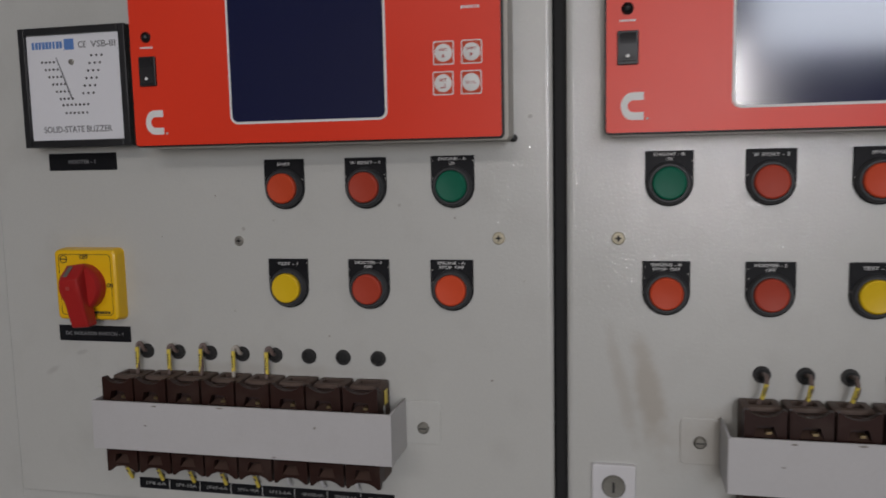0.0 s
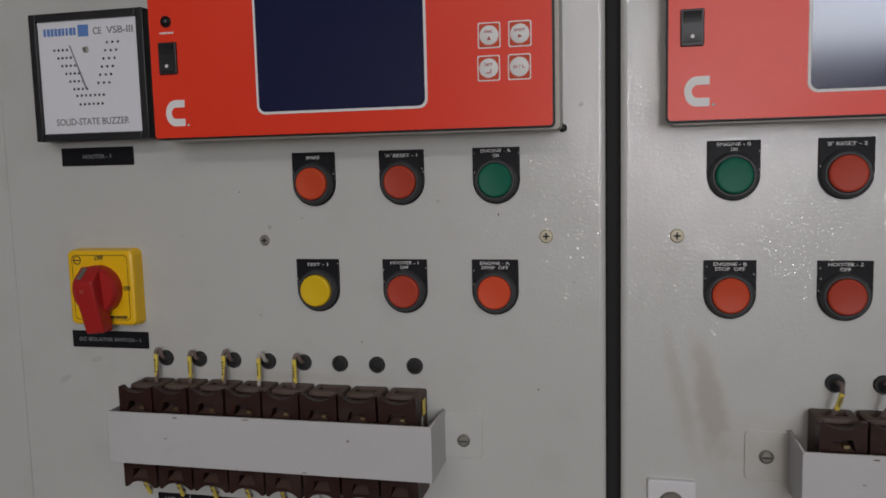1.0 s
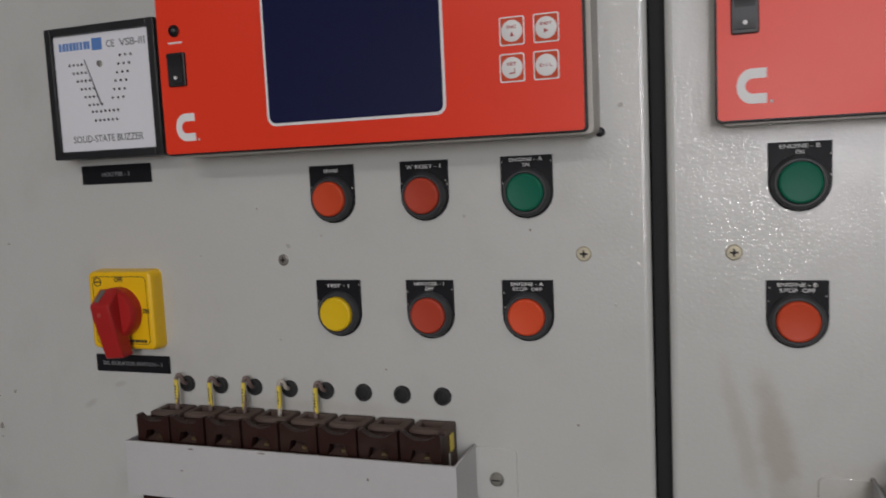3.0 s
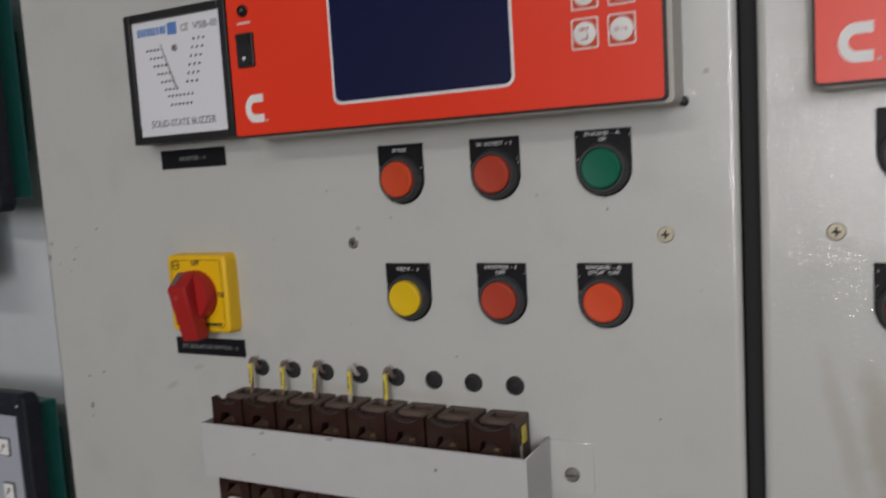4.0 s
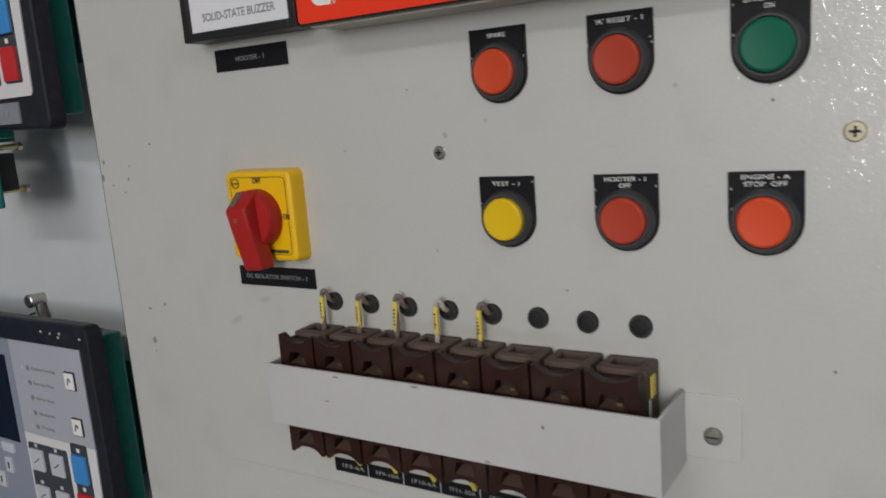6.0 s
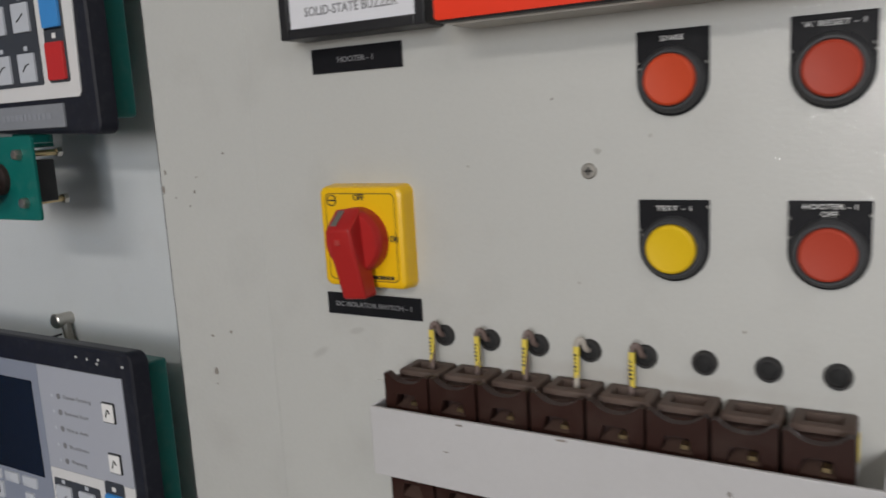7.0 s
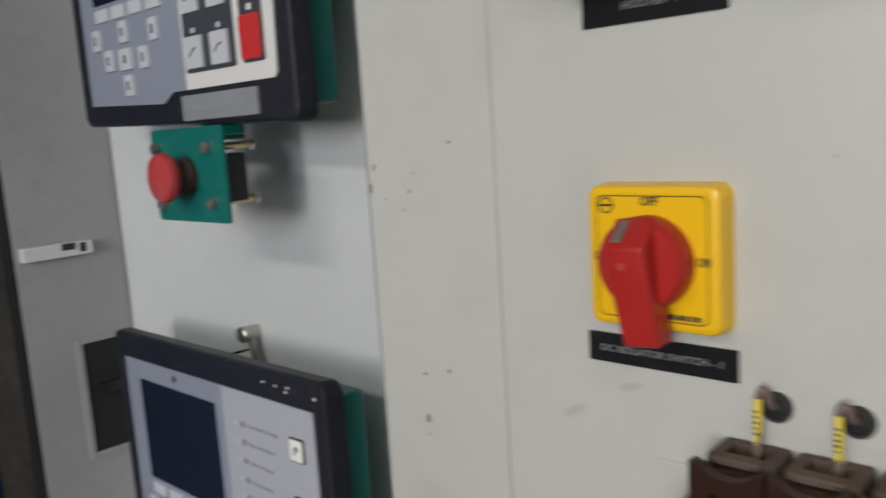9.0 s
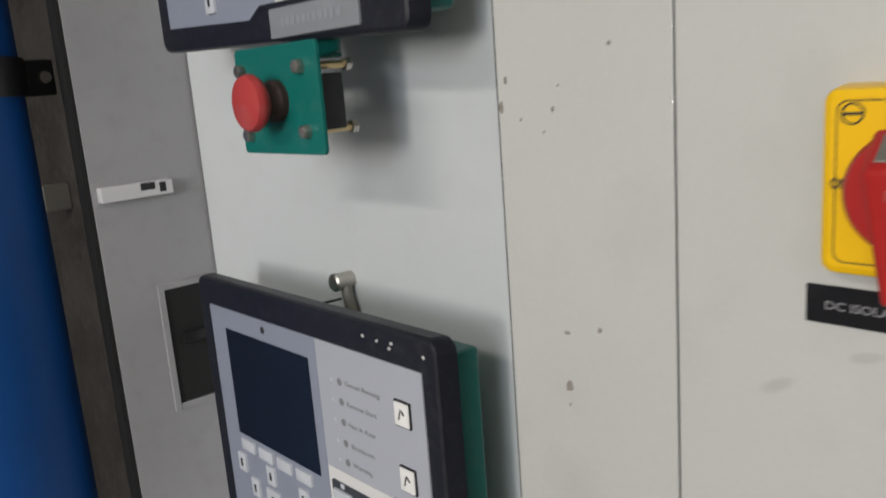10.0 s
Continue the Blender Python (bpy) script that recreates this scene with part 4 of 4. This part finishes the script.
    for kx in (0.0345, 0.0635):
        for kz, lo in ((0.0455, 0), (0.0800, 1)):
            k = part("start_key", prism(B(), rounded(kx - 0.0095, kx + 0.0095, kz - 0.0095, kz + 0.0105, 0.001), f - 0.0032, f, 0.0005), KEY_GREY, field)
            part("key_sign", tube(B(), [(kx - 0.004, f - 0.0033, kz - 0.002), (kx, f - 0.0033, kz + 0.002 - 0.002 * lo), (kx + 0.004, f - 0.0033, kz + 0.003)], 0.0005, 5, 2), BLACK_INK, field)
            part("key_lamp", box(B(), kx - 0.0020, kx + 0.0020, f - 0.0020, f - 0.001, kz + 0.0125, kz + 0.0155), KEY_GREY, field)
    for kz, m, nm in ((0.0855, KEY_BLUE, "auto_button"), (0.0505, KEY_RED, "stop_button")):
        surround = part("button_surround", prism(B(), rounded(0.0865, 0.1085, kz - 0.0165, kz + 0.0200, 0.002), f - 0.0020, f, 0.0004), KEY_DARK, t)
        part(nm, prism(B(), rounded(0.0880, 0.1070, kz - 0.0150, kz + 0.0105, 0.0015), f - 0.0042, f, 0.0006), m, surround)
        part("button_sign", box(B(), 0.0955, 0.0995, f - 0.0023, f - 0.001, kz + 0.0130, kz + 0.0165), WHITE_INK, surround)
    part("plaque", prism(B(), rounded(0.0115, 0.0965, 0.0035, 0.0200, 0.001), f - 0.0016, f + 0.001, 0.0004), PLAQUE, t, "brushed grey plaque")
    part("plaque_text", bars(B(), 0.024, 0.083, f - 0.0017, 0.0118, 0.0045, 11, 3), PLAQUE_INK, t)
    for i, (x, z) in enumerate(((0.070, 0.2005), (0.083, 0.2000), (0.094, 0.1975), (0.096, 0.2010), (0.1225, 0.1985))):
        part("wear_mark", blob(B(), x, z, f, 0.0016, 0.0012, 70 + i, 0.0003), PALE_INK, t)
    return t


display_unit(1.6845, "upper black generator display with red stop key")
display_unit(1.3175, "lower generator display with dark screen and dusty top")


# ---- emergency stop on its green bracket ----
def emergency_stop():
    t = thing("emergency_stop", (-0.7325, P, 1.4435), "red mushroom emergency stop on a green bracket plate", "emergency stop")
    fr = -0.078
    plate = part("bracket_plate", prism(B(), rounded(-0.0430, 0.0425, -0.0268, 0.0335, 0.003), fr, fr + 0.0022, 0.0004), GREEN_CASE, t, "green painted steel plate")
    part("collar", lathe(B(), (0, 0.0030), [(0.0118, fr), (0.0118, fr - 0.004), (0.0104, fr - 0.0055), (0.0090, fr - 0.010), (0.0090, fr - 0.0115)], 28), COLLAR, t)
    part("mushroom_head", lathe(B(), (0, 0.0030), [(0.0092, fr - 0.0095), (0.0140, fr - 0.0130), (0.0158, fr - 0.0160), (0.0158, fr - 0.0180), (0.0146, fr - 0.0205), (0.0098, fr - 0.0222), (0.0003, fr - 0.0229)], 40), STOP_RED, t, "dull red mushroom head")
    part("contact_block", box(B(), -0.020, 0.0380, fr + 0.0024, fr + 0.0190, -0.0140, 0.0160, 0.001), BLACK_EDGE, t, "black contact block")
    for x, z in ((0.0270, 0.0205), (0.0280, -0.0140), (-0.0350, 0.0210), (-0.0330, -0.0160)):
        bolt = part("bolt", tube(B(), [(x, fr - 0.0040, z), (x, fr + 0.0310, z)], 0.0023, 10, 1), BRASS, t)
        part("nut", lathe(B(), (x, z), [(0.0042, fr), (0.0042, fr - 0.0032), (0.0033, fr - 0.0046), (0.0003, fr - 0.0048)], 6), STEEL, bolt)
        part("nut", lathe(B(), (x, z), [(0.0038, fr + 0.0280), (0.0038, fr + 0.0318), (0.0003, fr + 0.0320)], 6), STEEL, bolt)
    part("hanger", box(B(), -0.022, 0.022, fr + 0.0020, fr + 0.0310, 0.0245, 0.0275), GREEN_CASE, plate)
    part("hanger", box(B(), -0.022, 0.022, fr + 0.0270, fr + 0.0310, 0.0278, 0.0430), GREEN_CASE, plate)


emergency_stop()

# latch pin with its wire above the lower display
latch = thing("latch_pin", (-0.790, P, 1.318), "small dull metal latch pin with a wire", "latch")
part("pin", lathe(B(), (0, 0), [(0.0058, 0.0), (0.0058, -0.012), (0.0066, -0.0125), (0.0066, -0.0150), (0.0054, -0.0162), (0.0003, -0.0165)], 20), STEEL, latch)
part("stem", tube(B(), [(0.001, -0.006, -0.002), (0.003, -0.006, -0.014), (0.006, -0.004, -0.026)], 0.0042, 10), DULL_STEEL, latch)
part("lever_wire", tube(B(), [(0.002, -0.012, -0.012), (-0.012, -0.016, -0.016), (-0.030, -0.018, -0.021)], 0.0010, 6), BLACK_EDGE, latch)

# fittings on the side cover
handle = thing("cable_clip_strip", (-1.003, 0.558, 1.380), "white plastic cable strip on the side cover", "cable strip")
part("strip", box(B(), 0.0, 0.010, -0.031, 0.030, -0.0065, 0.0060, 0.0012), PLASTIC_WHITE, handle)
part("dark_hole", box(B(), 0.0085, 0.0104, 0.002, 0.014, -0.0005, 0.0055), BLACK_EDGE, handle)
part("dark_hole", box(B(), 0.0085, 0.0104, 0.018, 0.0235, -0.0035, 0.0045), BLACK_EDGE, handle)
port = thing("side_socket", (-1.003, 0.590, 1.237), "recessed black socket in the side cover", "socket")
surround = B()
box(surround, 0.0, 0.003, -0.0260, -0.0210, -0.058, 0.058)
box(surround, 0.0, 0.003, 0.0200, 0.0250, -0.058, 0.058)
box(surround, 0.0, 0.003, -0.0205, 0.0195, 0.053, 0.058)
box(surround, 0.0, 0.003, -0.0205, 0.0195, -0.058, -0.053)
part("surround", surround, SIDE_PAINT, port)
part("insert", box(B(), 0.0, 0.0012, -0.0205, 0.0195, -0.0525, 0.0525), RUBBER, port)
part("bolt", box(B(), 0.0, 0.007, -0.010, 0.016, 0.002, 0.012, 0.001), BLACK_EDGE, port)

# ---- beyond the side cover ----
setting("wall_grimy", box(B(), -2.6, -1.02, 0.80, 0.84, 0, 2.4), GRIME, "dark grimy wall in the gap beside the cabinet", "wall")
pipe = thing("blue_pipe", (-1.0745, 0.4135, 0.0), "thick vertical pipe painted glossy blue", "pipe")
col = B()
bmesh.ops.create_cone(col, cap_ends=True, segments=64, radius1=0.09, radius2=0.09, depth=2.6, matrix=Matrix.Translation((0, 0, 1.3)))
part("tube", col, PIPE_BLUE, pipe, "", 0.05)
clamp = B()
bmesh.ops.create_cone(clamp, cap_ends=True, segments=64, radius1=0.0935, radius2=0.0935, depth=0.030, matrix=Matrix.Translation((0, 0, 1.478)))
ear = part("clamp", clamp, BLACK_EDGE, pipe, "black pipe clamp", 0.01)
part("clamp_ear", box(B(), -0.012, 0.006, 0.085, 0.118, 1.463, 1.493, 0.002), BLACK_EDGE, ear)
part("clamp_bolt", tube(B(), [(0.004, 0.108, 1.478), (0.014, 0.108, 1.478)], 0.005, 8, 1), STEEL, ear)
junction = thing("junction_box", (-1.965, 0.78, 1.285), "small pale box on the grimy wall", "junction box")
part("box", box(B(), -0.012, 0.012, -0.03, 0.02, -0.026, 0.026, 0.003), DULL_STEEL, junction)
